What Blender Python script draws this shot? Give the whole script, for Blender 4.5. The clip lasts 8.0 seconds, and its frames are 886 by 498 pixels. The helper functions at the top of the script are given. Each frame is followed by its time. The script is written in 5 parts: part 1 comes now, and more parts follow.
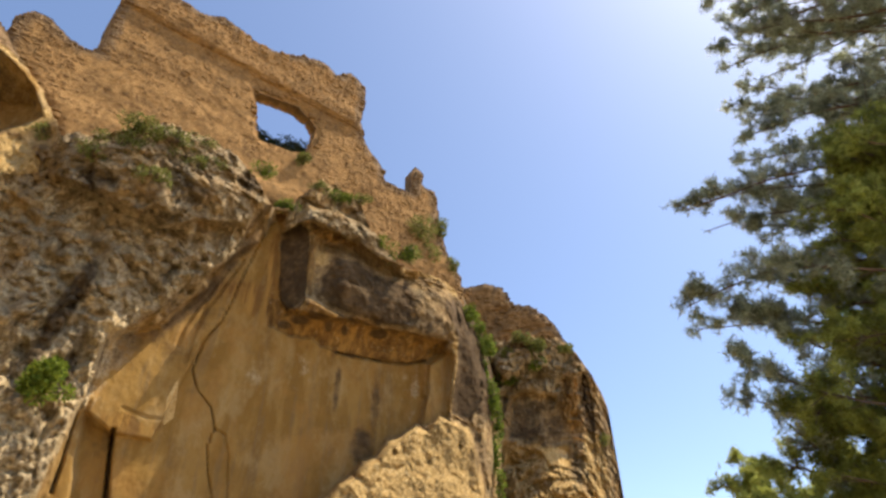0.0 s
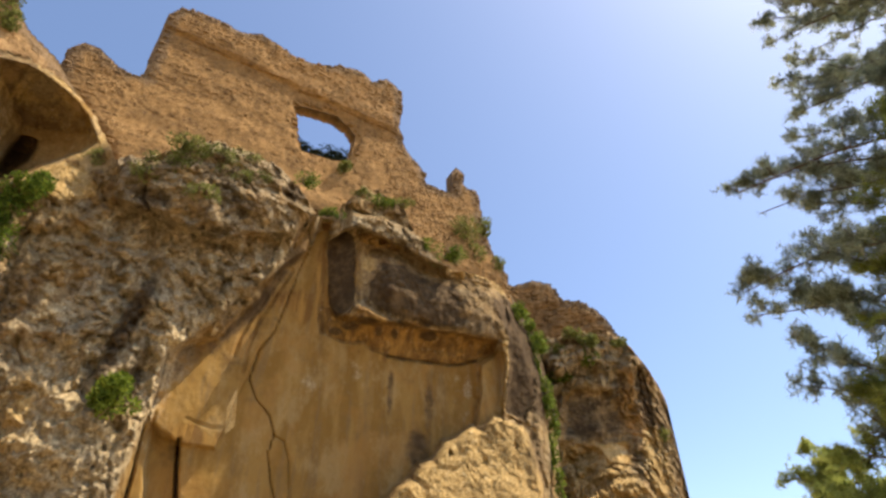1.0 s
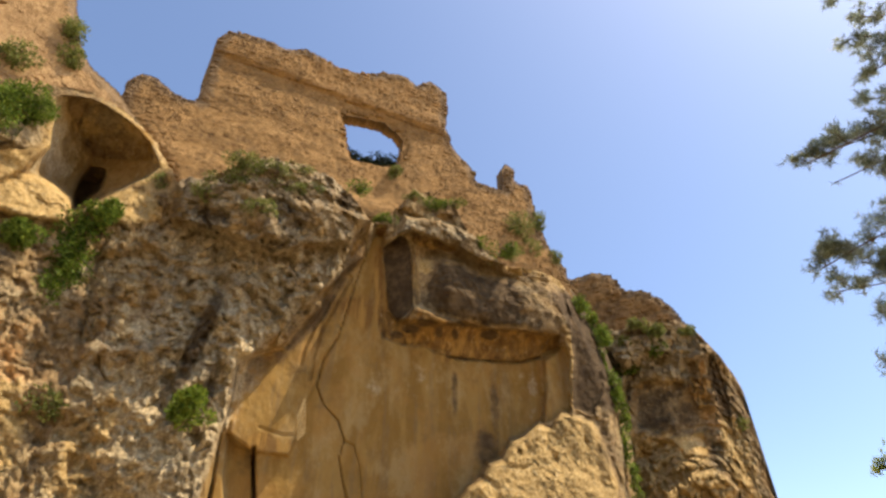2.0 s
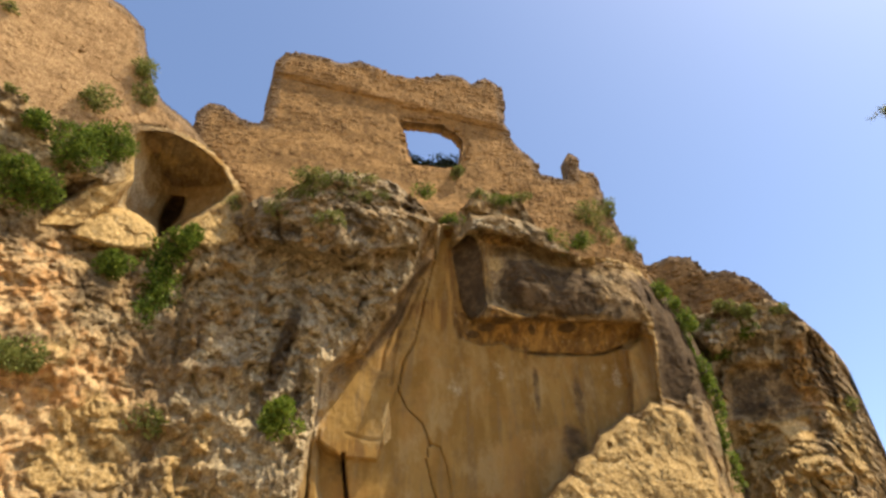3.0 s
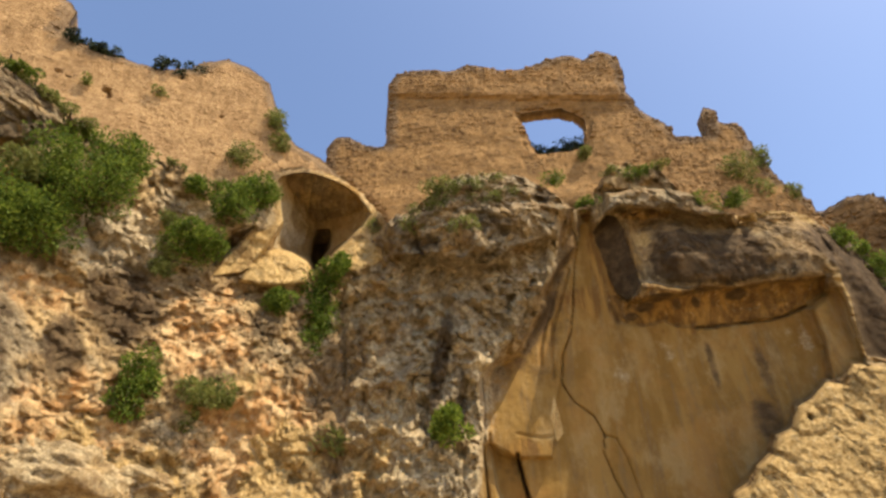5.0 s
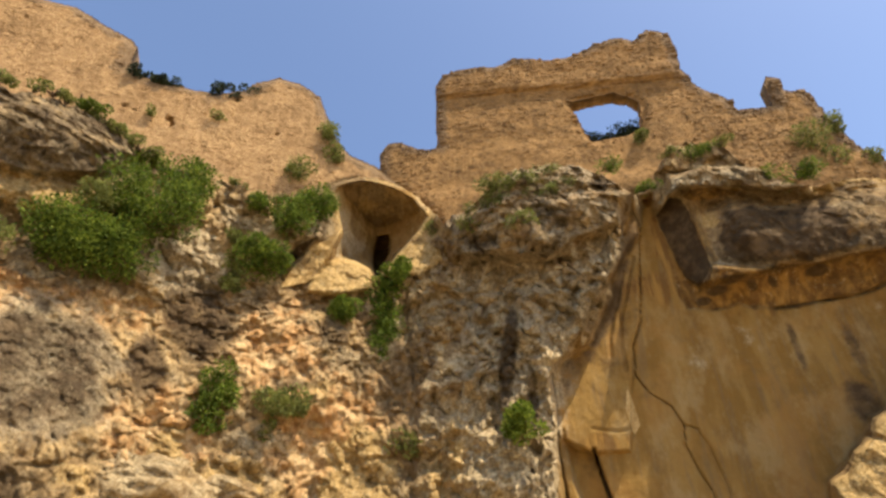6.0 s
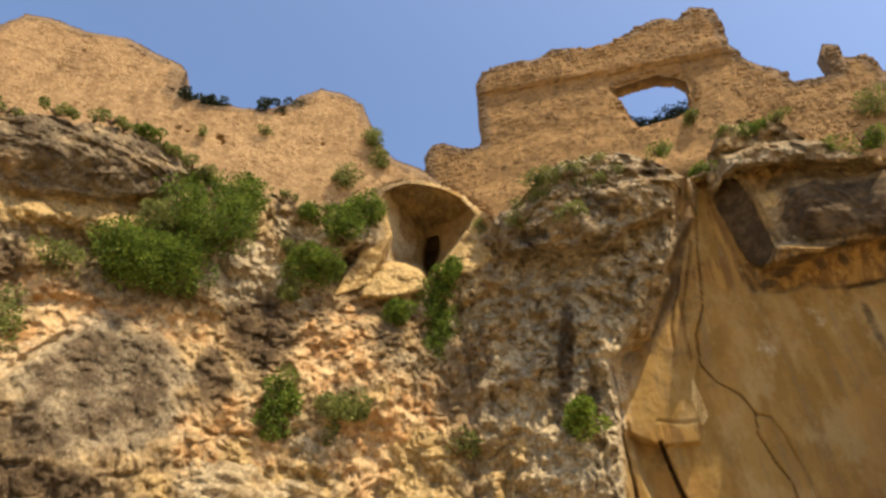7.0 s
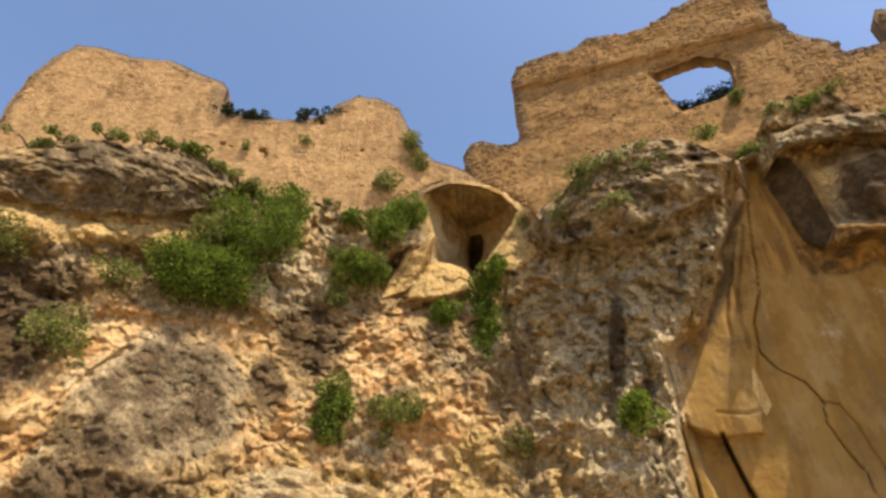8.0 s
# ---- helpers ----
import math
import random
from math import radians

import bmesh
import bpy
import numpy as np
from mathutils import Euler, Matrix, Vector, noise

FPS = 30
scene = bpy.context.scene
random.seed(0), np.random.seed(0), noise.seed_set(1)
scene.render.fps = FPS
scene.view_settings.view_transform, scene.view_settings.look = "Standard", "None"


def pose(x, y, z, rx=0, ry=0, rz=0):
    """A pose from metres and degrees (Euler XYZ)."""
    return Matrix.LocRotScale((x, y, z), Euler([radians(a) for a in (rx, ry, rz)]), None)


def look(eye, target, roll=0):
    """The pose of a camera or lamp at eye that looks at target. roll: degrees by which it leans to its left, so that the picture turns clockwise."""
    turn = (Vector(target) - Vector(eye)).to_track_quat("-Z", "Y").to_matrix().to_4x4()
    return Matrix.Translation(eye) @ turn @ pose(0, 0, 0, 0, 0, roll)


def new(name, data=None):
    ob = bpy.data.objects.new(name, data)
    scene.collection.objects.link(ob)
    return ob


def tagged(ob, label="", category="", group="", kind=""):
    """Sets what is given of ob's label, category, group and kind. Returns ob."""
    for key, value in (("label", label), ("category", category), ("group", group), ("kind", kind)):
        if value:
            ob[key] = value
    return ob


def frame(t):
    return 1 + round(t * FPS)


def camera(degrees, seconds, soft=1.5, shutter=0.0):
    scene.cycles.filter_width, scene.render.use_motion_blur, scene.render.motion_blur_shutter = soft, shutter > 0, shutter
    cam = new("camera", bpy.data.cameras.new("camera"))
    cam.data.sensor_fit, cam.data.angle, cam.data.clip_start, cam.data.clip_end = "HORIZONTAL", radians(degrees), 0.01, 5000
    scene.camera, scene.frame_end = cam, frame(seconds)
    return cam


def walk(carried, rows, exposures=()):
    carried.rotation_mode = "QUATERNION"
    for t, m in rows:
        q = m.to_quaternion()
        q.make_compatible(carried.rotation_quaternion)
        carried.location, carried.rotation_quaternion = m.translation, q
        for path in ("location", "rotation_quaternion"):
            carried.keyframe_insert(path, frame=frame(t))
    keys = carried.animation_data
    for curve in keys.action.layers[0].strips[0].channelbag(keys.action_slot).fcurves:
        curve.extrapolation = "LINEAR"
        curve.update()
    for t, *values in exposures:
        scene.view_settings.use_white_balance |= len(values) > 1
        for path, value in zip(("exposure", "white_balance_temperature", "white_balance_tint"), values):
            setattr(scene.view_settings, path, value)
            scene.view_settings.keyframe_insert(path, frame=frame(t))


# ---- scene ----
# A ruined castle on a cliff that bends round a bay, seen in one slow turn from under it; the camera creeps forward a little as it turns.
cam = camera(72.9, 8.0, soft=2.7)
EYE = 1.6
ROWS = [(0.0, -0.34, 36.56, 0.01, 0.000, -0.381, -0.045), (0.5, 2.00, 36.60, 0.01, 0.004, -0.362, -0.044), (1.0, 5.02, 36.64, 0.01, 0.008, -0.335, -0.042),
        (1.5, 8.06, 36.67, 0.00, 0.008, -0.298, -0.038), (3.0, 19.86, 36.71, 0.00, 0.003, -0.132, -0.020), (3.5, 24.32, 36.73, 0.00, 0.001, -0.066, -0.010),
        (4.0, 28.96, 36.73, 0.00, 0.000, 0.000, 0.000), (4.5, 32.87, 36.72, 0.01, 0.000, 0.059, 0.014), (6.0, 43.89, 36.66, 0.02, 0.002, 0.188, 0.045),
        (6.5, 46.94, 36.64, 0.06, 0.006, 0.221, 0.053), (7.0, 50.00, 36.59, 0.10, 0.014, 0.249, 0.058), (7.5, 52.74, 36.55, 0.13, 0.024, 0.278, 0.064),
        (8.0, 55.37, 36.53, 0.17, 0.032, 0.306, 0.070)]    # seconds, turn, tilt, lean, and the way from the middle of the path
walk(cam, [(t, pose(x, y, EYE + z, 90 + tilt, 0, turn) @ pose(0, 0, 0, 0, 0, lean)) for t, turn, tilt, lean, x, y, z in ROWS])

# ---- light ----
SUN_AZ, SUN_EL = -81.0, 62.0          # degrees to the left of +y, and above the horizon
world = bpy.data.worlds.new("sky")
scene.world = world
world.use_nodes = True
wn, wl = world.node_tree.nodes, world.node_tree.links
sky = wn.new("ShaderNodeTexSky")
sky.sky_type, sky.sun_disc = "NISHITA", False
sky.sun_elevation, sky.sun_rotation = radians(SUN_EL), radians(-SUN_AZ)
sky.air_density, sky.dust_density, sky.ozone_density = 0.78, 2.0, 0.9
sky.altitude = 900
wl.new(sky.outputs[0], wn["Background"].inputs[0])
wn["Background"].inputs[1].default_value = 0.15
lamp = bpy.data.lights.new("sun", "SUN")
lamp.energy, lamp.angle, lamp.color = 4.0, radians(0.6), (1.0, 0.87, 0.68)
sun = new("sun", lamp)
sun_way = Vector((-math.sin(radians(SUN_AZ)) * math.cos(radians(SUN_EL)), math.cos(radians(SUN_AZ)) * math.cos(radians(SUN_EL)), math.sin(radians(SUN_EL))))
sun.matrix_world = look(sun_way * 60, (0, 0, 0))
scene.view_settings.exposure = 0.98


# ---- materials ----
class Nodes:
    """A short hand for building a node material."""

    def __init__(self, name):
        self.mat = bpy.data.materials.new(name)
        self.mat.use_nodes = True
        self.tree = self.mat.node_tree
        self.shader = self.tree.nodes["Principled BSDF"]
        self.shader.inputs["Specular IOR Level"].default_value = 0.08
        self.coords = self.tree.nodes.new("ShaderNodeNewGeometry").outputs["Position"]

    def put(self, socket, value):
        if isinstance(value, (int, float)):
            socket.default_value = value
        elif isinstance(value, tuple):
            socket.default_value = (*value, 1) if len(value) == 3 and len(socket.default_value) == 4 else value
        else:
            self.tree.links.new(value, socket)

    def noise(self, scale, detail=5, rough=0.6, stretch=None, bend=0.0):
        n = self.tree.nodes.new("ShaderNodeTexNoise")
        at = self.coords
        if stretch:
            m = self.tree.nodes.new("ShaderNodeMapping")
            m.inputs["Scale"].default_value = stretch
            self.tree.links.new(at, m.inputs["Vector"])
            at = m.outputs[0]
        self.tree.links.new(at, n.inputs["Vector"])
        n.inputs["Scale"].default_value, n.inputs["Detail"].default_value = scale, detail
        n.inputs["Roughness"].default_value, n.inputs["Distortion"].default_value = rough, bend
        return n.outputs["Fac"]

    def cells(self, scale, stretch=(1, 1, 1), feature="F1"):
        n, m = self.tree.nodes.new("ShaderNodeTexVoronoi"), self.tree.nodes.new("ShaderNodeMapping")
        m.inputs["Scale"].default_value = stretch
        self.tree.links.new(self.coords, m.inputs["Vector"])
        self.tree.links.new(m.outputs[0], n.inputs["Vector"])
        n.feature = feature
        n.inputs["Scale"].default_value = scale
        return n.outputs["Distance"]

    def ramp(self, fac, low, high):
        n = self.tree.nodes.new("ShaderNodeMapRange")
        n.interpolation_type = "SMOOTHSTEP"
        self.put(n.inputs["Value"], fac)
        n.inputs["From Min"].default_value, n.inputs["From Max"].default_value = low, high
        return n.outputs["Result"]

    def math(self, kind, a, b):
        n = self.tree.nodes.new("ShaderNodeMath")
        n.operation = kind
        self.put(n.inputs[0], a)
        self.put(n.inputs[1], b)
        return n.outputs[0]

    def mix(self, fac, a, b, kind="MIX"):
        n = self.tree.nodes.new("ShaderNodeMix")
        n.data_type, n.blend_type = "RGBA", kind
        self.put(n.inputs["Factor"], fac)
        self.put(n.inputs["A"], a)
        self.put(n.inputs["B"], b)
        return n.outputs["Result"]

    def layer(self, name):
        n = self.tree.nodes.new("ShaderNodeAttribute")
        n.attribute_name = name
        return n.outputs["Fac"]

    def random(self):
        return self.tree.nodes.new("ShaderNodeObjectInfo").outputs["Random"]

    def island(self):
        return self.tree.nodes.new("ShaderNodeNewGeometry").outputs["Random Per Island"]

    def done(self, colour, rough=0.9, height=None, depth=0.05, strength=0.8):
        self.put(self.shader.inputs["Base Color"], colour)
        self.put(self.shader.inputs["Roughness"], rough)
        if height is not None:
            b = self.tree.nodes.new("ShaderNodeBump")
            b.inputs["Strength"].default_value, b.inputs["Distance"].default_value = strength, depth
            self.put(b.inputs["Height"], height)
            self.tree.links.new(b.outputs[0], self.shader.inputs["Normal"])
        return self.mat


def rock_material():
    """Limestone: brown-grey weathered skin, ochre cut faces, orange fresh breaks, pale rubble and black water stains;
    black and pale also carry painted shade and light.
    """
    n = Nodes("cliff_rock")
    big, mid, fine = n.noise(0.5, 6), n.noise(2.2, 7, 0.65), n.noise(11, 6, 0.7)
    streak = n.noise(1.6, 5, 0.6, (1, 1, 0.22), 0.4)
    skin = n.mix(n.ramp(mid, 0.40, 0.62), (0.270, 0.165, 0.078), (0.530, 0.350, 0.172))
    skin = n.mix(n.ramp(big, 0.48, 0.62), skin, (0.403, 0.288, 0.168))
    skin = n.mix(n.math("MULTIPLY", n.ramp(n.noise(0.32, 6, 0.6, None, 0.5), 0.46, 0.60), 0.55), skin, (0.205, 0.125, 0.065))
    pits = n.noise(5.5, 7, 0.72, (1, 1, 0.75))
    skin = n.mix(n.math("MULTIPLY", n.ramp(pits, 0.53, 0.63), 0.48), skin, (0.120, 0.076, 0.044))
    cut = n.mix(n.ramp(streak, 0.40, 0.60), (0.232, 0.126, 0.034), (0.300, 0.174, 0.055))
    cut = n.mix(n.math("MULTIPLY", n.ramp(mid, 0.50, 0.72), 0.5), cut, (0.177, 0.100, 0.038))
    drip = n.noise(3.4, 6, 0.65, (1, 1, 0.10), 0.3)
    cut = n.mix(n.math("MULTIPLY", n.ramp(drip, 0.52, 0.66), 0.55), cut, (0.188, 0.122, 0.066))
    cut = n.mix(n.math("MULTIPLY", n.ramp(n.noise(1.1, 7, 0.68, (1, 1, 0.5), 0.1), 0.47, 0.62), 0.5), cut, (0.39, 0.265, 0.128))
    cut = n.mix(n.math("MULTIPLY", n.ramp(n.noise(0.8, 5, 0.6, None, 0.1), 0.46, 0.64), 0.45), cut, (0.338, 0.174, 0.052))
    fresh = n.mix(n.ramp(mid, 0.36, 0.64), (0.510, 0.262, 0.106), (0.680, 0.455, 0.240))
    fresh = n.mix(n.math("MULTIPLY", n.ramp(pits, 0.53, 0.62), 0.45), fresh, (0.260, 0.123, 0.053))
    pale = n.mix(n.ramp(fine, 0.38, 0.62), (0.399, 0.244, 0.095), (0.580, 0.386, 0.176))
    warp = n.math("MULTIPLY", n.math("SUBTRACT", n.noise(1.3, 7, 0.65), 0.5), 1.5)
    def edge(name, low=0.32, high=0.62):
        return n.ramp(n.math("ADD", n.layer(name), warp), low, high)
    colour = n.mix(edge("fresh"), skin, fresh)
    colour = n.mix(n.layer("cut"), colour, cut)
    colour = n.mix(edge("pale", 0.40, 0.56), colour, pale)
    colour = n.mix(n.math("MULTIPLY", edge("grey"), 0.65), colour, n.mix(n.ramp(fine, 0.4, 0.62), (0.34, 0.255, 0.165), (0.64, 0.51, 0.35)))
    colour = n.mix(n.math("MULTIPLY", edge("rust"), 0.85), colour, n.mix(n.ramp(drip, 0.40, 0.58), (0.36, 0.195, 0.055), (0.17, 0.085, 0.028)))
    colour = n.mix(n.math("MULTIPLY", edge("black", 0.22, 0.78), 0.9), colour, n.mix(n.ramp(mid, 0.4, 0.66), (0.058, 0.036, 0.021), (0.130, 0.082, 0.047)))
    calm = n.math("SUBTRACT", 1.0, n.math("MULTIPLY", n.layer("cut"), 0.82))
    holes = n.ramp(n.noise(8.5, 5, 0.7, (1, 1, 0.6), 0.3), 0.55, 0.63)
    colour = n.mix(n.math("MULTIPLY", n.math("MULTIPLY", holes, calm), 0.38), colour, (0.105, 0.062, 0.033))
    flecks = n.ramp(n.noise(7.0, 5, 0.7, (1, 1, 0.7), 0.6), 0.57, 0.66)
    colour = n.mix(n.math("MULTIPLY", n.math("MULTIPLY", n.math("MULTIPLY", flecks, n.math("SUBTRACT", 1.0, n.ramp(n.layer("black"), 0.4, 1.0))), calm), 0.45), colour, (0.60, 0.47, 0.30))
    def fissures(scale, stretch, width):
        line = n.math("ABSOLUTE", n.math("SUBTRACT", n.noise(scale, 5, 0.62, stretch, 0.6), 0.5), 0.0)
        return n.math("MULTIPLY", n.math("SUBTRACT", 1.0, n.ramp(line, 0.0, width)), n.ramp(big, 0.40, 0.58))
    split = n.math("MAXIMUM", fissures(0.9, (1, 1, 1.7), 0.014), n.math("MULTIPLY", fissures(2.6, (1, 1, 2.2), 0.022), 0.8))
    split = n.math("MULTIPLY", split, calm)
    colour = n.mix(n.math("MULTIPLY", split, 0.48), colour, (0.075, 0.046, 0.026))
    colour = n.mix(1.0, colour, (0.97, 1.0, 0.91), "MULTIPLY")
    height = n.math("ADD", n.math("MULTIPLY", n.math("ADD", fine, pits), 0.8), n.math("ADD", mid, n.math("MULTIPLY", n.cells(5, (1, 1, 0.8)), 0.5)))
    height = n.math("SUBTRACT", height, n.math("MULTIPLY", split, 0.7))
    return n.done(colour, 0.92, n.math("MULTIPLY", height, calm), 0.11, 0.85)


def masonry_material(name, low, high, dirt):
    """Old rubble masonry; each stone has a tone of its own."""
    n = Nodes(name)
    fine, big = n.noise(14, 6, 0.7), n.noise(0.9, 6, 0.65)
    c = n.mix(n.ramp(fine, 0.35, 0.68), low, high)
    c = n.mix(n.math("MULTIPLY", n.ramp(big, 0.45, 0.66), 0.55), c, dirt)
    mottle = n.noise(3.1, 7, 0.72, (1, 1, 1.3), 0.3)
    c = n.mix(n.math("MULTIPLY", n.ramp(mottle, 0.50, 0.66), 0.62), c, dirt)
    c = n.mix(n.math("MULTIPLY", n.ramp(mottle, 0.46, 0.34), 0.55), c, tuple(min(0.8, 1.22 * v) for v in high))
    runs = n.noise(1.5, 6, 0.65, (1, 1, 0.25), 0.4)
    c = n.mix(n.math("MULTIPLY", n.ramp(runs, 0.54, 0.70), 0.5), c, tuple(0.62 * v for v in dirt))
    tone = n.math("ADD", n.math("MULTIPLY", n.math("ADD", n.random(), n.island()), 0.13), 0.87)
    grey = n.tree.nodes.new("ShaderNodeCombineColor")
    for i in range(3):
        n.put(grey.inputs[i], tone)
    c = n.mix(1.0, c, grey.outputs[0], "MULTIPLY")
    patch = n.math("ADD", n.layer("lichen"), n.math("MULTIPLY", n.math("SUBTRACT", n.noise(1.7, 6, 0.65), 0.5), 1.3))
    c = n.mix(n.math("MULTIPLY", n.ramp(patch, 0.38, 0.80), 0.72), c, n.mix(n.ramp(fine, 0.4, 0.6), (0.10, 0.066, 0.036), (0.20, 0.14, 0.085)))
    return n.done(c, 0.93, n.math("ADD", fine, n.math("MULTIPLY", n.noise(4.5, 5, 0.6, (1, 1, 1.8)), 1.2)), 0.06, 0.8)


def leaf_material(name, low, high, through_light=0.35):
    """Leaves whose tone changes from leaf to leaf and from clump to clump; light passes through them."""
    n = Nodes(name)
    c = n.mix(n.island(), low, high)
    c = n.mix(n.math("MULTIPLY", n.ramp(n.noise(3.2, 4), 0.44, 0.60), 0.7), c, tuple(0.5 * v for v in low))
    n.done(c, 0.55)
    glow = n.tree.nodes.new("ShaderNodeBsdfTranslucent")
    n.put(glow.inputs["Color"], c)
    both = n.tree.nodes.new("ShaderNodeMixShader")
    both.inputs[0].default_value = through_light
    n.tree.links.new(n.shader.outputs[0], both.inputs[1])
    n.tree.links.new(glow.outputs[0], both.inputs[2])
    n.tree.links.new(both.outputs[0], n.tree.nodes["Material Output"].inputs["Surface"])
    return n.mat


def bark_material():
    n = Nodes("bark")
    f = n.noise(9, 6, 0.7, (1, 1, 0.3))
    return n.done(n.mix(f, (0.07, 0.045, 0.03), (0.20, 0.14, 0.10)), 0.95, f, 0.03)


def soil_material():
    n = Nodes("dry_ground")
    f, g = n.noise(0.7, 8, 0.65), n.noise(9, 6, 0.7)
    c = n.mix(n.ramp(f, 0.4, 0.6), (0.44, 0.33, 0.20), (0.34, 0.27, 0.15))
    return n.done(n.mix(n.math("MULTIPLY", g, 0.6), c, (0.52, 0.42, 0.28)), 0.95, g, 0.06)


ROCK = rock_material()
RUBBLE = masonry_material("rubble_masonry", (0.205, 0.114, 0.044), (0.345, 0.208, 0.086), (0.125, 0.075, 0.034))
CORE = masonry_material("wall_core", (0.275, 0.151, 0.055), (0.390, 0.231, 0.089), (0.175, 0.102, 0.041))
ASHLAR = masonry_material("pale_masonry", (0.290, 0.172, 0.075), (0.450, 0.290, 0.135), (0.195, 0.112, 0.049))
BRUSH = leaf_material("bush_leaves", (0.060, 0.100, 0.012), (0.250, 0.310, 0.046))
CREEPER = leaf_material("creeper_leaves", (0.09, 0.14, 0.015), (0.30, 0.36, 0.055))
DRY = leaf_material("dry_scrub", (0.13, 0.150, 0.035), (0.31, 0.315, 0.09))
DARK = leaf_material("dark_shrub", (0.022, 0.035, 0.018), (0.07, 0.085, 0.045), 0.15)
NEEDLE = leaf_material("pine_needles", (0.23, 0.255, 0.05), (0.58, 0.62, 0.17), 0.6)
NEEDLE_BLUE = leaf_material("pine_needles_grey", (0.24, 0.27, 0.165), (0.66, 0.69, 0.48), 0.6)
BARK = bark_material()
SOIL = soil_material()


# ---- shapes in general ----
def hashed(ix, iy, iz, seed):
    h = (ix * 374761393 + iy * 668265263 + iz * 2147483647 + seed * 974634777) & 0xFFFFFFFF
    h = ((h ^ (h >> 13)) * 1274126177) & 0xFFFFFFFF
    return ((h ^ (h >> 16)) & 0xFFFF) / 65535.0


def lumps(x, y, z, seed=0):
    """Smooth noise from 0 to 1 at places given as arrays."""
    fx, fy, fz = np.floor(x), np.floor(y), np.floor(z)
    ix, iy, iz = fx.astype(np.int64), fy.astype(np.int64), fz.astype(np.int64)
    u, v, w = x - fx, y - fy, z - fz
    u, v, w = u * u * (3 - 2 * u), v * v * (3 - 2 * v), w * w * (3 - 2 * w)
    out = 0
    for dx in (0, 1):
        for dy in (0, 1):
            for dz in (0, 1):
                out = out + hashed(ix + dx, iy + dy, iz + dz, seed) * (u if dx else 1 - u) * (v if dy else 1 - v) * (w if dz else 1 - w)
    return out


def crags(x, y, z, octaves=5, seed=0, gain=0.5, ridged=False):
    out, amp, total = 0, 1.0, 0.0
    for k in range(octaves):
        m = 2.03 ** k
        v = lumps(x * m + 17 * k, y * m - 9 * k, z * m + 5 * k, seed + k)
        x, y, z = 0.8 * x - 0.48 * y + 0.36 * z, 0.6 * x + 0.64 * y - 0.48 * z, 0.6 * y + 0.8 * z
        out, total, amp = out + amp * (1 - abs(2 * v - 1) if ridged else v), total + amp, amp * gain
    return out / total


def blocks(x, y, z, seed=0):
    """Broken rock: for each place the value of its block (0 to 1) and how far it lies from the joint."""
    fx, fy, fz = np.floor(x).astype(np.int64), np.floor(y).astype(np.int64), np.floor(z).astype(np.int64)
    best, second, value = np.full(x.shape, 9.0), np.full(x.shape, 9.0), np.zeros(x.shape)
    for dx in (-1, 0, 1):
        for dy in (-1, 0, 1):
            for dz in (-1, 0, 1):
                ix, iy, iz = fx + dx, fy + dy, fz + dz
                d = np.sqrt((ix + hashed(ix, iy, iz, seed) - x) ** 2 + (iy + hashed(ix, iy, iz, seed + 1) - y) ** 2 + (iz + hashed(ix, iy, iz, seed + 2) - z) ** 2)
                nearer = d < best
                second = np.where(nearer, best, np.minimum(second, d))
                value = np.where(nearer, hashed(ix, iy, iz, seed + 3), value)
                best = np.minimum(best, d)
    return value, second - best


def smooth(x, low, high):
    t = np.clip((x - low) / (high - low), 0, 1)
    return t * t * (3 - 2 * t)


def from_outline(px, py, outline):
    """How far places lie inside (plus) or outside (minus) a closed outline."""
    far, inside = np.full(px.shape, 1e9), np.zeros(px.shape, bool)
    for (x0, y0), (x1, y1) in zip(outline, outline[1:] + outline[:1]):
        ex, ey = x1 - x0, y1 - y0
        t = np.clip(((px - x0) * ex + (py - y0) * ey) / (ex * ex + ey * ey + 1e-12), 0, 1)
        far = np.minimum(far, np.hypot(px - x0 - t * ex, py - y0 - t * ey))
        if y0 != y1:
            inside ^= ((y0 > py) != (y1 > py)) & (px < ex * (py - y0) / ey + x0)
    return np.where(inside, far, -far)


def from_line(px, py, line):
    far = np.full(px.shape, 1e9)
    for (x0, y0), (x1, y1) in zip(line, line[1:]):
        ex, ey = x1 - x0, y1 - y0
        t = np.clip(((px - x0) * ex + (py - y0) * ey) / (ex * ex + ey * ey + 1e-12), 0, 1)
        far = np.minimum(far, np.hypot(px - x0 - t * ex, py - y0 - t * ey))
    return far


def mesh_of(name, verts, faces, material, soft=True):
    me = bpy.data.meshes.new(name)
    verts, faces = np.asarray(verts, np.float32), np.asarray(faces, np.int32)
    me.vertices.add(len(verts))
    me.vertices.foreach_set("co", verts.ravel())
    k = faces.shape[1]
    me.loops.add(faces.size)
    me.loops.foreach_set("vertex_index", faces.ravel())
    me.polygons.add(len(faces))
    me.polygons.foreach_set("loop_start", np.arange(0, faces.size, k, dtype=np.int32))
    me.polygons.foreach_set("use_smooth", np.full(len(faces), soft))
    me.update(calc_edges=True)
    me.materials.append(material)
    return me


def part(name, me, parent, label=""):
    ob = new(name, me)
    ob.parent = parent
    return tagged(ob, label)


def place(a, q, r):
    """A place in the bay: a degrees to the left of +y, r metres out, at a rise of q metres a metre from head height."""
    return Vector((-math.sin(radians(a)) * r, math.cos(radians(a)) * r, EYE + q * r))


def grid_faces(cols, rows):
    i = np.arange(cols * rows).reshape(cols, rows)
    return np.stack([i[:-1, :-1], i[1:, :-1], i[1:, 1:], i[:-1, 1:]], -1).reshape(-1, 4)


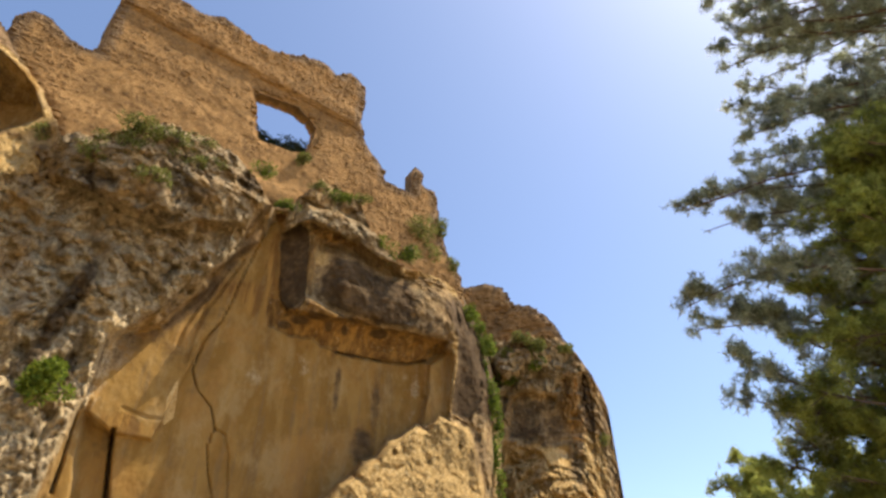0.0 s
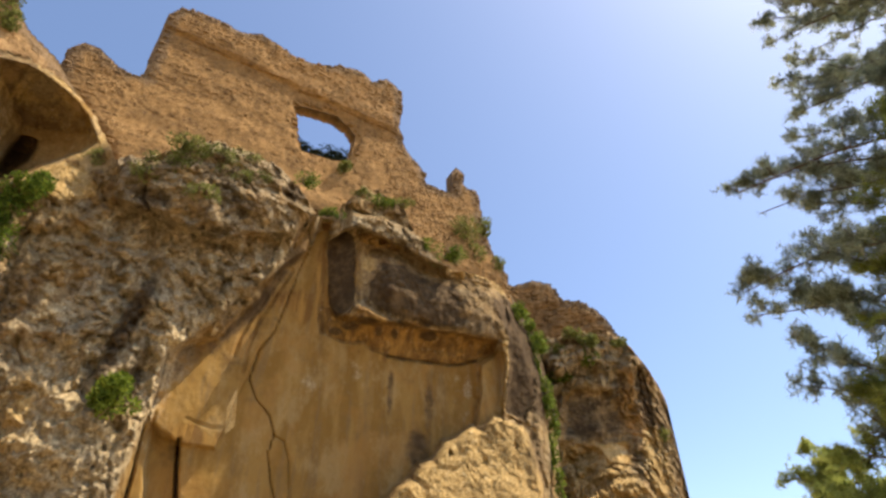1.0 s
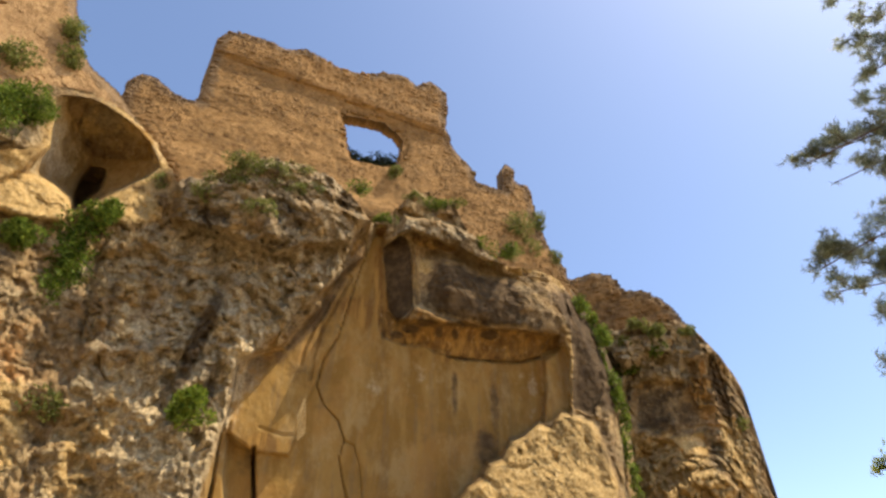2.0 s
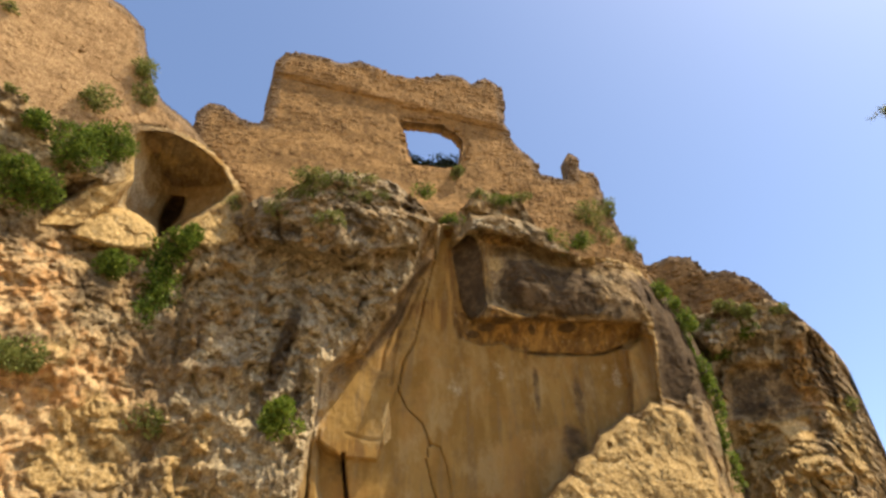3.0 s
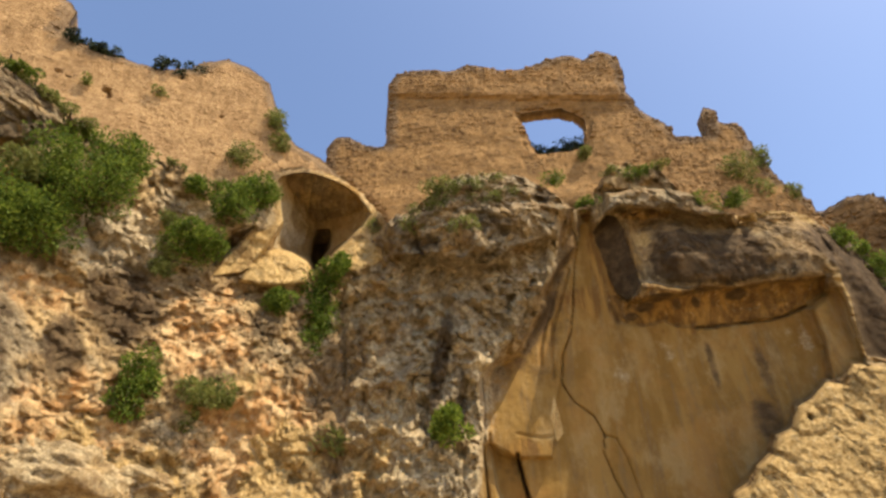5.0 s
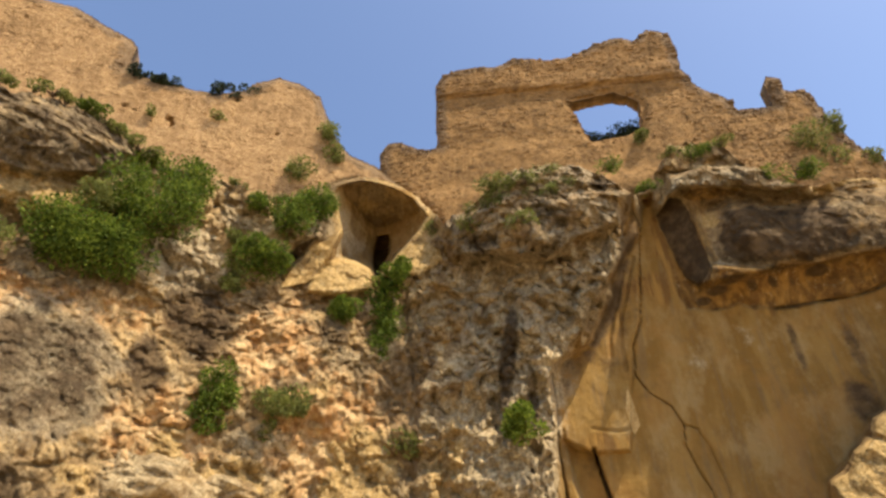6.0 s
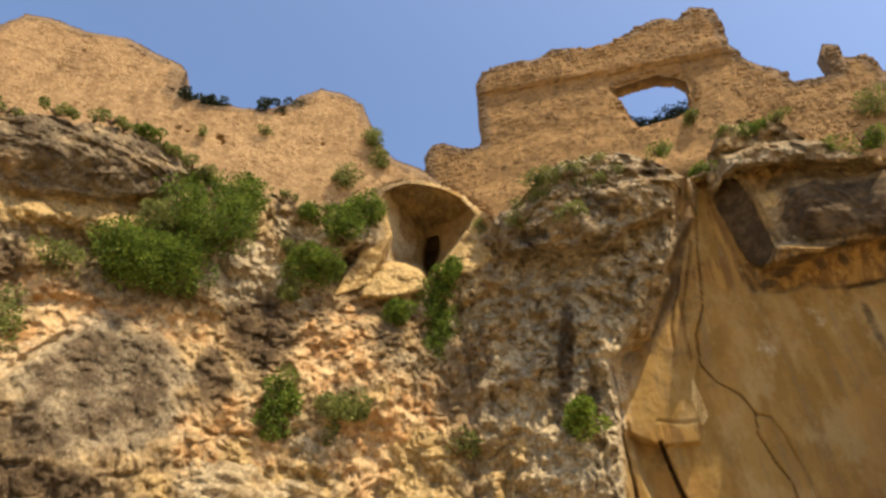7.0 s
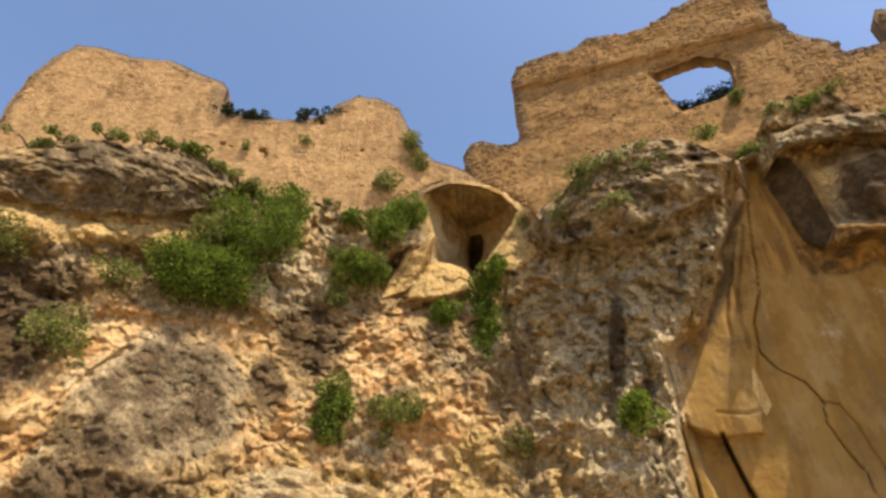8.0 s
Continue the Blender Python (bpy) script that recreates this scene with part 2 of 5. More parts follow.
# ---- the cliff: a sheet round the bay, by bearing a (degrees), rise q and distance r ----
SA, SQ = 0.28, 16.0                     # metres on the rock face for a degree and for a unit of rise


def scaled(points):
    return [(a * SA, q * SQ) for a, q in points]


class Face:
    """A stretch of rock face that is shaped and coloured step by step."""

    def __init__(self, a0, a1, cols, rows, crest, far):
        a = np.linspace(a0, a1, cols)[:, None] * np.ones((1, rows))
        top = np.interp(a[:, 0], [p[0] for p in crest], [p[1] for p in crest])[:, None]
        top = top + 0.012 * (lumps(a * 0.9, a * 0, a * 0, 3) - 0.5) + 0.008 * (lumps(a * 3.1, a * 0, a * 0, 4) - 0.5)
        self.a, self.q = a, -0.125 + (top + 0.125) * np.linspace(0, 1, rows)[None, :] ** 0.92
        self.r = np.interp(a, [p[0] for p in far], [p[1] for p in far])
        self.x, self.y = self.a * SA, self.q * SQ
        wob = 0.22
        self.wx = self.x + wob * (crags(self.x * 1.4, self.y * 1.4, self.x * 0, 4, 11) - 0.5)
        self.wy = self.y + wob * (crags(self.x * 1.4, self.y * 1.4, self.x * 0, 4, 21) - 0.5)
        self.rough, self.bedding, self.broken = np.ones_like(a), np.full_like(a, 0.08), np.ones_like(a)
        self.gritty = np.zeros_like(a)
        self.layers = {k: np.zeros_like(a) for k in ("cut", "fresh", "pale", "grey", "rust", "black")}

    def inside(self, outline, soft=0.15, at=0.0, straight=False):
        x, y = (self.x, self.y) if straight else (self.wx, self.wy)
        return smooth(from_outline(x, y, scaled(outline)), at - soft, at + soft)

    def out(self, outline, by, soft=0.25, at=0.0):
        """Sets a stretch forward by so many metres (back: minus)."""
        m = self.inside(outline, soft, at)
        self.r = self.r - by * m
        return m

    def swell(self, a, q, wide, high, by, power=1.0):
        d = np.clip(1 - ((self.a - a) / wide) ** 2 - ((self.q - q) / high) ** 2, 0, 1) ** power
        self.r = self.r - by * d

    def groove(self, line, width, deep, darken=0.0):
        d = from_line(self.x + 0.3 * (self.wx - self.x), self.y + 0.3 * (self.wy - self.y), scaled(line))
        m = 1 - smooth(d, width * 0.35, width)
        self.r = self.r + deep * m
        if darken:
            self.layers["black"] = np.maximum(self.layers["black"], darken * (1 - smooth(d, width * 0.4, width * 1.3)))

    def tint(self, layer, a, q, wide, high, much=1.0, tilt=0.0):
        d = ((self.a - a - tilt * (self.q - q)) / wide) ** 2 + ((self.q - q) / high) ** 2
        self.layers[layer] = np.maximum(self.layers[layer], much * np.clip(1.15 - d, 0, 1))

    def set(self, layer, mask, much=1.0):
        self.layers[layer] = np.maximum(self.layers[layer], much * mask)

    def weather(self, amount=1.0):
        """Crags, bedding and small breaks."""
        rad = np.radians(self.a)
        X, Y, Z = -np.sin(rad) * self.r, np.cos(rad) * self.r, EYE + self.q * self.r
        big = crags(X * 0.33, Y * 0.33, Z * 0.42, 3, 31) - 0.5
        mid = crags(X * 0.95, Y * 0.95, Z * 0.75, 5, 41, 0.52, True) - 0.6
        bed = crags(X * 0.5, Y * 0.5, Z * 2.2 + 0.9 * lumps(X * 0.6, Y * 0.6, Z * 0.3, 55), 3, 51, 0.5, True) - 0.6
        small = crags(X * 3.6, Y * 3.6, Z * 2.8, 4, 61, 0.6) - 0.5
        wx, wy, wz = (0.9 * (crags(X * 0.8, Y * 0.8, Z * 0.8, 4, k) - 0.5) for k in (141, 151, 161))
        v1, e1 = blocks(X * 0.75 + wx, Y * 0.75 + wy, Z * 0.62 + wz, 171)
        v2, e2 = blocks(X * 2.1 + 2 * wx, Y * 2.1 + 2 * wy, Z * 1.7 + 2 * wz, 181)
        gap = smooth(lumps(X * 0.9, Y * 0.9, Z * 0.9, 191), 0.45, 0.7)
        broken = 0.40 * (v1 - 0.5) * smooth(e1, 0, 0.35) - 0.12 * gap * (1 - smooth(e1, 0.0, 0.08)) + 0.24 * (v2 - 0.5) * smooth(e2, 0, 0.18) - 0.04 * gap * (1 - smooth(e2, 0.0, 0.12))
        v3, e3 = blocks(X * 5.2 + 3 * wx, Y * 5.2 + 3 * wy, Z * 4.2 + 3 * wz, 211)
        broken = broken + 0.17 * (v3 - 0.5) * smooth(e3, 0, 0.2)
        grit = crags(X * 2.6, Y * 2.6, Z * 1.8, 4, 201, 0.6, True) - 0.6
        self.r = self.r - amount * self.rough * (self.broken * broken + 0.12 * self.gritty * grit)
        self.r = self.r - amount * self.rough * (1.0 * big + 0.42 * mid + self.bedding * bed + 0.28 * small) - 0.02 * small

    def build(self, name, back=16, label="", flank=0):
        a, r = self.a, self.r
        rad = np.radians(a)
        X, Y, Z = -np.sin(rad) * r, np.cos(rad) * r, EYE + self.q * r
        cols, rows = a.shape
        step = np.array([0.3 * k ** 1.55 for k in range(1, back + 1)])[None, :]
        rb, ab = r[:, -1:] + step, rad[:, -1:]
        zb = Z[:, -1:] - 0.02 * step + 0.3 * (lumps(-np.sin(ab) * rb * 0.7, np.cos(ab) * rb * 0.7, rb * 0, 71) - 0.5) * np.minimum(step, 1)
        X, Y = np.c_[X, -np.sin(ab) * rb], np.c_[Y, np.cos(ab) * rb]
        Z = np.c_[Z, np.maximum(zb, 0.5)]
        if flank:                       # the end of the cliff turns away behind itself
            k = np.arange(flank, 0, -1)[:, None]
            sx, sy = -np.sin(rad[:1, :1] + 0.10) * k * 1.3, np.cos(rad[:1, :1] + 0.10) * k * 1.3
            X, Y, Z = np.r_[X[:1] + sx, X], np.r_[Y[:1] + sy, Y], np.r_[Z[:1] + 0 * k, Z]
        me = mesh_of(name, np.stack([X, Y, Z], -1).reshape(-1, 3), grid_faces(*X.shape), ROCK)
        for key, value in self.layers.items():
            v = np.c_[value, np.repeat(value[:, -1:], back, 1)]
            if flank:
                v = np.r_[np.repeat(v[:1], flank, 0), v]
            me.attributes.new(key, "FLOAT", "POINT").data.foreach_set("value", v.astype(np.float32).ravel())
        return tagged(new(name, me), label, "cliff", kind="structure")


def main_cliff():
    crest = [(-6, 0.60), (-2.9, 0.635), (-2.0, 0.645), (0.3, 0.68), (4.2, 0.70), (8.6, 0.80), (10.3, 0.88), (13.2, 0.905), (15.2, 0.925), (16.8, 0.885),
             (19.3, 0.815), (20.7, 0.82), (24.8, 0.915), (29.6, 0.957), (35.3, 0.945), (39.5, 0.86), (43.2, 0.815), (45.5, 0.852), (47.2, 0.893), (48.8, 0.911),
             (50.6, 0.925), (52.8, 0.932), (55.0, 0.928), (57.1, 0.908), (61.3, 0.85), (67.5, 0.835), (72.2, 0.835), (76.2, 0.83), (81.1, 0.86), (85.8, 0.88),
             (90.3, 0.85), (94.8, 0.815), (99.2, 0.745), (103, 0.68), (112, 0.6), (125, 0.5)]
    f = Face(-6.2, 122, 960, 420, crest, [(-6, 20.0), (0, 19.0), (12, 17.6), (22, 16.9), (35, 16.4), (55, 16.4), (75, 15.8), (95, 15.2), (122, 15.0)])
    # the right end leans in towards its foot
    end = np.interp(f.q, [0.0, 0.26, 0.331, 0.400, 0.464, 0.522, 0.584, 0.650], [-5.3, -5.6, -5.8, -5.7, -5.3, -4.7, -3.5, -1.9])
    f.r = f.r + 9 * smooth(end - f.a, -0.25, 0.5) + 1.5 * smooth(end - f.a, -1.6, 0.2)

    # the great smooth slab, set back under the cap rock
    base = f.r.copy()
    slab = [(32.6, 0.40), (32.2, 0.455), (31.3, 0.476), (28.7, 0.503), (26.2, 0.575), (23.4, 0.702), (20.6, 0.807), (19.0, 0.80), (17.3, 0.60), (15.6, 0.575), (9, 0.575), (4, 0.56), (-0.3, 0.53),
            (-0.3, 0.51), (1.4, 0.487), (1.4, 0.435), (1.8, 0.37), (4.8, 0.34), (8, 0.29), (11.5, 0.235), (13, -0.3), (36, -0.3), (33.1, 0.23)]
    m = f.inside(slab, 0.13)
    f.r = f.r + 0.75 * m
    f.rough *= 1 - 0.95 * f.inside(slab, 0.2, 0.05)
    f.set("cut", m)
    f.r = f.r - 0.10 * m * (crags(f.x * 0.45, f.y * 0.3, f.x * 0, 3, 231) - 0.5)
    # brown overhanging edge of the slab, its shade painted in black
    shaded_bevel = [(20.6, 0.807), (23.4, 0.702), (26.2, 0.575), (28.7, 0.503), (28.0, 0.49), (25.6, 0.535), (23.6, 0.62), (21.6, 0.70), (20.4, 0.77)]
    f.set("black", f.inside(shaded_bevel, 0.16), 0.74)
    # the roof of the recess slopes forward to the cap rock's lip
    band = [(18.8, 0.60), (17.6, 0.60), (16.6, 0.575), (15.0, 0.612), (13.7, 0.604), (12.0, 0.593), (9.2, 0.581), (7.0, 0.566), (3.8, 0.558), (0.5, 0.545), (-1.0, 0.535), (-0.3, 0.513), (1.5, 0.497),
            (3.6, 0.490), (6.2, 0.495), (10.5, 0.503), (12.7, 0.515), (13.7, 0.529), (16.1, 0.529), (18.4, 0.539)]
    roof = f.inside(band, 0.10)
    lip = np.interp(f.a, [-0.3, 1.5, 3.6, 6.2, 10.5, 12.7, 13.7, 18.4], [0.511, 0.497, 0.49, 0.495, 0.503, 0.515, 0.527, 0.539])
    f.r = f.r - roof * np.clip((f.q - lip) * 9, 0, 0.75) * smooth(f.a, 18.8, 15.5)
    f.rough = np.where(roof > 0.5, 0.30, f.rough)
    f.set("rust", roof, 0.85)
    f.layers["cut"] *= 1 - 0.7 * roof
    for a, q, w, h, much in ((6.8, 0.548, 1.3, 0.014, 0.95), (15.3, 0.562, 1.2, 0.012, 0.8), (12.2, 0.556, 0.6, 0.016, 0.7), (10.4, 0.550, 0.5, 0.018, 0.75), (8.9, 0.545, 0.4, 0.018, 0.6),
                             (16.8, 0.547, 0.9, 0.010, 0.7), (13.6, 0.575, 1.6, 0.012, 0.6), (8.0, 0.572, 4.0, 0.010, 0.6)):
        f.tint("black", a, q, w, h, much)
    f.groove([(11.0, 0.503), (9.0, 0.498), (6.2, 0.492), (3.6, 0.487), (1.5, 0.494)], 0.07, 0.16, 0.55)
    # the cap rock
    cap = [(14.6, 0.700), (13.3, 0.741), (11.3, 0.744), (9.6, 0.726), (8.0, 0.698), (5.8, 0.677), (2.9, 0.674), (0.6, 0.668), (-1.3, 0.646), (-1.9, 0.617), (-2.2, 0.567), (-1.9, 0.53), (-0.3, 0.535),
           (3.8, 0.556), (7.0, 0.565), (9.2, 0.580), (12.0, 0.592), (13.7, 0.604), (14.4, 0.625)]
    low = np.interp(f.a, [-2.2, -0.3, 3.8, 7, 9.2, 12, 13.7, 15, 16.6, 17.7, 18.8], [0.53, 0.535, 0.556, 0.565, 0.58, 0.592, 0.604, 0.612, 0.578, 0.605, 0.74])
    high = np.interp(f.a, [-2.2, -1.3, 0.6, 2.9, 5.8, 8, 9.6, 11.3, 13.3, 14.6, 15.6, 16.5, 18.8], [0.58, 0.648, 0.67, 0.676, 0.679, 0.70, 0.728, 0.746, 0.745, 0.755, 0.775, 0.78, 0.75])
    rise = np.clip((f.q - low) / (high - low), 0, 1)
    proud = np.interp(f.a, [-2.4, -1.0, 2, 6, 11, 13.0, 14.2, 15.1, 18.9], [-0.3, 0.25, 0.55, 0.65, 0.50, 0.12, 0.0, 0.18, -0.70])
    round_off = np.interp(rise, [0, 0.12, 0.4, 0.7, 1.0], [-0.10, 0.12, 0.22, 0.05, -0.45]) * smooth(f.a, 15.2, 12.0)
    whole = [(18.9, 0.751), (17.0, 0.783), (15.6, 0.775), (14.6, 0.757)] + cap[1:] + [(15.0, 0.612), (16.6, 0.578), (17.7, 0.605), (18.4, 0.665)]
    mass = f.inside(whole, 0.05)
    f.r = f.r * (1 - mass) + mass * (base - proud - round_off)
    m = f.inside(cap, 0.12)
    f.rough = np.where(m > 0.5, 0.50 - 0.38 * smooth(f.a, 12.4, 13.6), f.rough)
    f.layers["cut"] *= 1 - m
    f.set("black", m, 0.44)
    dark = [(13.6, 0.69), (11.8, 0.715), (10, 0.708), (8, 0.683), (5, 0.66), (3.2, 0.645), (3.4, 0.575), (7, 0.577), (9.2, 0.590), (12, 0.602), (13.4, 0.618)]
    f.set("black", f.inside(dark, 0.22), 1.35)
    # sunlit patch in the cap's hollow, painted by clearing black and adding pale
    f.layers["black"] *= 1 - 0.9 * f.inside([(14.7, 0.735), (12.9, 0.728), (12.2, 0.70), (13.4, 0.675), (14.6, 0.69)], 0.14)
    f.set("pale", f.inside([(14.5, 0.730), (13.2, 0.722), (12.7, 0.70), (13.6, 0.685), (14.5, 0.695)], 0.10), 0.75)
    d = from_line(f.wx, f.wy, scaled([(14.2, 0.617), (13.6, 0.604), (12.0, 0.594), (9.2, 0.582), (7.0, 0.568), (4.0, 0.560)]))
    f.set("grey", 1 - smooth(d, 0.01, 0.05), 0.40)
    f.layers["black"] *= 1 - 0.5 * (1 - smooth(d, 0.01, 0.04))
    # the dark flake at its end steps out from the slab and falls back into the hollow of the cap
    light = [(15.6, 0.763), (14.9, 0.745), (14.6, 0.70), (14.3, 0.65), (14.4, 0.60), (15.6, 0.575), (15.1, 0.617), (15.2, 0.67), (15.6, 0.73)]
    m = f.inside(light, 0.07)
    f.rough = np.where(m > 0.4, 0.12, f.rough)
    for k in f.layers:
        f.layers[k] *= 1 - 0.8 * m
    f.set("cut", m, 0.8)
    # shade below the brow, put into the facet's colour
    f.set("black", m, 0.56)
    flake = [(17.0, 0.783), (16.2, 0.777), (15.6, 0.742), (15.1, 0.67), (15.0, 0.612), (16.6, 0.578), (17.7, 0.605), (18.4, 0.665), (18.8, 0.751)]
    m = f.inside(flake, 0.06)
    f.rough = np.where(m > 0.5, 0.06, f.rough)
    for k in f.layers:
        f.layers[k] *= 1 - m
    # the flake faces away from the sun; its shade is painted black
    f.set("black", m, 1.25)
    f.set("rust", f.inside([(18.9, 0.75), (18.4, 0.665), (17.6, 0.60), (18.6, 0.55), (19.9, 0.60), (20.2, 0.70), (19.8, 0.77)], 0.18), 0.66)
    brow = [(17.2, 0.79), (15.6, 0.80), (13.9, 0.795), (12.0, 0.776), (9.7, 0.752), (7.0, 0.722), (4.6, 0.700), (2.5, 0.692), (2.5, 0.715), (4.6, 0.74), (8.5, 0.79), (12.0, 0.83), (16.5, 0.84)]
    f.out(brow, 0.75, 0.09)
    f.bedding += 0.25 * f.inside(brow, 0.3)
    f.set("grey", f.inside(brow, 0.2), 0.45)
    f.set("rust", f.inside([(15.8, 0.783), (13.9, 0.79), (12.0, 0.772), (10.2, 0.752), (10.9, 0.746), (13.3, 0.752), (15.2, 0.768)], 0.08), 0.85)
    f.set("pale", f.inside([(5.5, 0.682), (2, 0.682), (-0.4, 0.665), (-2, 0.61), (-2.3, 0.64), (0, 0.69), (4, 0.705)], 0.1), 0.75)

    # the tan cheek that closes the recess, its crumbling edge, and the smooth black pillar by the cleft
    cheek = [(1.4, 0.49), (-0.3, 0.513), (-1.4, 0.51), (-1.3, 0.40), (-1.0, 0.38), (1.8, 0.368)]
    m = f.inside(cheek, 0.05)
    f.r = f.r + 0.10 * m * np.clip(1.4 - f.a, 0, 3)
    f.set("cut", m)
    f.rough = np.where(m > 0.4, 0.12, f.rough)
    f.tint("grey", 3.2, 0.43, 1.9, 0.07, 0.40)
    pillar = [(-2.2, 0.57), (-1.9, 0.523), (-1.7, 0.462), (-1.4, 0.395), (-3.0, 0.378), (-4.4, 0.42), (-4.5, 0.488), (-3.7, 0.55), (-2.8, 0.60)]
    m = f.inside(pillar, 0.06)
    f.r = f.r + 0.22 * m
    f.rough = np.where(m > 0.4, 0.12, f.rough)
    for k in f.layers:
        f.layers[k] *= 1 - m
    f.set("black", m, 1.3)
    m = f.inside([(-1.0, 0.575), (-1.3, 0.50), (-1.1, 0.40), (-1.5, 0.39), (-2.0, 0.46), (-2.1, 0.57)], 0.09)
    f.r = f.r - 0.18 * m
    f.set("pale", m, 0.7)

    # streaks, cracks and the hanging block on the slab
    for a, q, w, h in ((7.6, 0.33, 1.6, 0.05), (6.5, 0.40, 0.7, 0.06), (10.5, 0.44, 0.5, 0.06)):
        f.tint("black", a, q, w, h, 0.62)
    f.tint("rust", 21.5, 0.60, 4.0, 0.045, 0.62)
    f.tint("rust", 10.0, 0.505, 7.0, 0.02, 0.55)
    f.tint("grey", 2.6, 0.44, 0.8, 0.06, 0.5)
    crack = [(20.0, 0.800), (20.4, 0.765), (21.3, 0.698), (22.3, 0.606), (22.9, 0.533), (24.2, 0.488), (24.6, 0.434), (23.6, 0.402), (22.0, 0.376), (21.3, 0.342), (21.6, 0.31), (20.9, 0.27), (20.3, 0.242), (19.9, 0.1)]
    column = [(20.6, 0.80), (20.6, 0.765), (21.4, 0.698), (22.4, 0.606), (23.0, 0.533), (24.3, 0.488), (24.8, 0.434), (25.2, 0.41), (25.8, 0.344), (26.3, 0.311), (29.0, 0.312), (30.9, 0.317), (31.9, 0.335), (32.0, 0.46), (28.6, 0.50), (26.1, 0.57), (23.3, 0.70)]
    m = f.inside(column, 0.035, straight=True)
    f.r = f.r - m * (0.10 + 0.12 * smooth(f.q, 0.50, 0.33) + 0.012 * np.clip(30 - f.a, 0, 6))
    f.set("black", m * smooth(f.q, 0.34, 0.42), 0.26)
    # the same painted shade, carried down beside the column
    f.set("black", f.inside([(31.8, 0.47), (28.7, 0.503), (26.2, 0.575), (25.6, 0.54), (27.4, 0.49), (30.2, 0.44), (31.6, 0.40)], 0.14), 0.45)
    f.groove(crack, 0.022, 0.14, 0.45)
    f.groove([(21.3, 0.342), (20.3, 0.334), (19.6, 0.303), (19.0, 0.243), (18.7, 0.1)], 0.028, 0.08, 0.32)
    f.groove([(22.4, 0.67), (23.6, 0.61), (24.9, 0.545), (25.4, 0.49), (25.4, 0.45)], 0.10, 0.09, 0.30)
    f.groove([(23.6, 0.64), (25.4, 0.56), (26.3, 0.51), (26.5, 0.475)], 0.08, 0.06, 0.22)
    f.groove([(29.3, 0.352), (28.4, 0.348), (27.0, 0.343), (26.0, 0.345)], 0.05, 0.05, 0.2)
    f.tint("rust", 28.8, 0.330, 3.4, 0.028, 0.62)
    # sunlight on the block's right face, painted pale on top of the shape
    f.set("pale", f.inside([(25.5, 0.42), (25.0, 0.35), (25.7, 0.335), (26.0, 0.38)], 0.05, straight=True), 0.9)
    f.groove([(29.45, 0.318), (28.4, 0.222), (27.2, 0.10)], 0.062, 0.6, 0.7)
    m = f.inside([(31.9, 0.332), (29.3, 0.311), (28.2, 0.2), (27, 0.0), (31, 0.0), (31, 0.24)], 0.08)
    f.r = f.r + 0.40 * m
    # brown shade beneath the hanging block, painted at the recess's top
    f.set("black", m * smooth(f.q, 0.25, 0.30), 0.45)
    f.groove([(32.4, 0.455), (32.3, 0.40), (32.6, 0.33), (32.3, 0.22)], 0.05, 0.25, 0.5)
    f.tint("grey", 14.0, 0.46, 3.0, 0.05, 0.34)
    f.tint("grey", 18.5, 0.44, 2.2, 0.06, 0.30)
    f.tint("rust", 20.8, 0.58, 1.8, 0.05, 0.5)

    # the pale broken mound at the slab's foot
    mound = [(12.5, 0.15), (11.6, 0.232), (10.3, 0.242), (9.5, 0.268), (8.0, 0.282), (7.3, 0.310), (6.1, 0.314), (5.2, 0.345), (3.8, 0.348), (2.4, 0.368), (1.2, 0.360), (-0.2, 0.386), (-1.2, 0.380), (-2.9, 0.362), (-4.0, 0.30), (-4.3, -0.2), (14, -0.2)]
    m = f.inside(mound, 0.12)
    f.r = f.r - m * (0.7 + 5.0 * np.clip(0.385 - f.q, 0, 0.5))
    f.rough = np.where(m > 0.5, 0.45, f.rough)
    f.layers["cut"] *= 1 - m
    f.set("pale", m, 0.95)
    f.set("rust", m, 0.16)
    for a, q in ((4.4, 0.325), (-2.0, 0.335), (1.0, 0.31)):
        f.swell(a, q, 0.24, 0.007, -0.22)
    f.tint("black", -2.9, 0.44, 1.1, 0.07, 0.95)
    f.tint("black", -3.4, 0.30, 0.9, 0.06, 0.5)

    # the dark rugged buttress beside the slab, and the boulder that crowns it
    butt = [(47.2, 0.65), (47.3, 0.57), (46.4, 0.477), (46.0, 0.37), (45.5, -0.3), (34, -0.3), (33.1, 0.23), (32.2, 0.35), (32.0, 0.46), (26.7, 0.60),
            (21.2, 0.72), (20.3, 0.83), (25, 1.0), (38, 1.0), (44, 0.83), (45.5, 0.72)]
    m = f.inside(butt, 0.14)
    f.r = f.r - m * (0.15 + 0.45 * smooth(f.a, 46, 33))
    f.rough *= 1 + 0.45 * m * smooth(f.q, 0.78, 0.68)
    f.gritty += 2.4 * m
    f.set("pale", m * smooth(f.q, 0.75, 0.65), 0.45)
    f.set("grey", m * smooth(f.q, 0.76, 0.70) * smooth(f.a, 45, 40), 0.72)
    f.set("grey", m * smooth(f.q, 0.76, 0.70), 0.40)
    crown = [(44.2, 0.82), (40, 0.95), (33, 1.05), (24, 1.0), (20.8, 0.82), (23, 0.755), (27.5, 0.735), (31, 0.70), (36.5, 0.715), (42, 0.72)]
    m = f.out(crown, 0.7, 0.25)
    f.bedding += 0.30 * m
    f.set("black", m, 0.36)
    f.set("grey", m, 0.52)
    f.r = f.r - 0.5 * f.inside(crown, 0.6, 0.8)
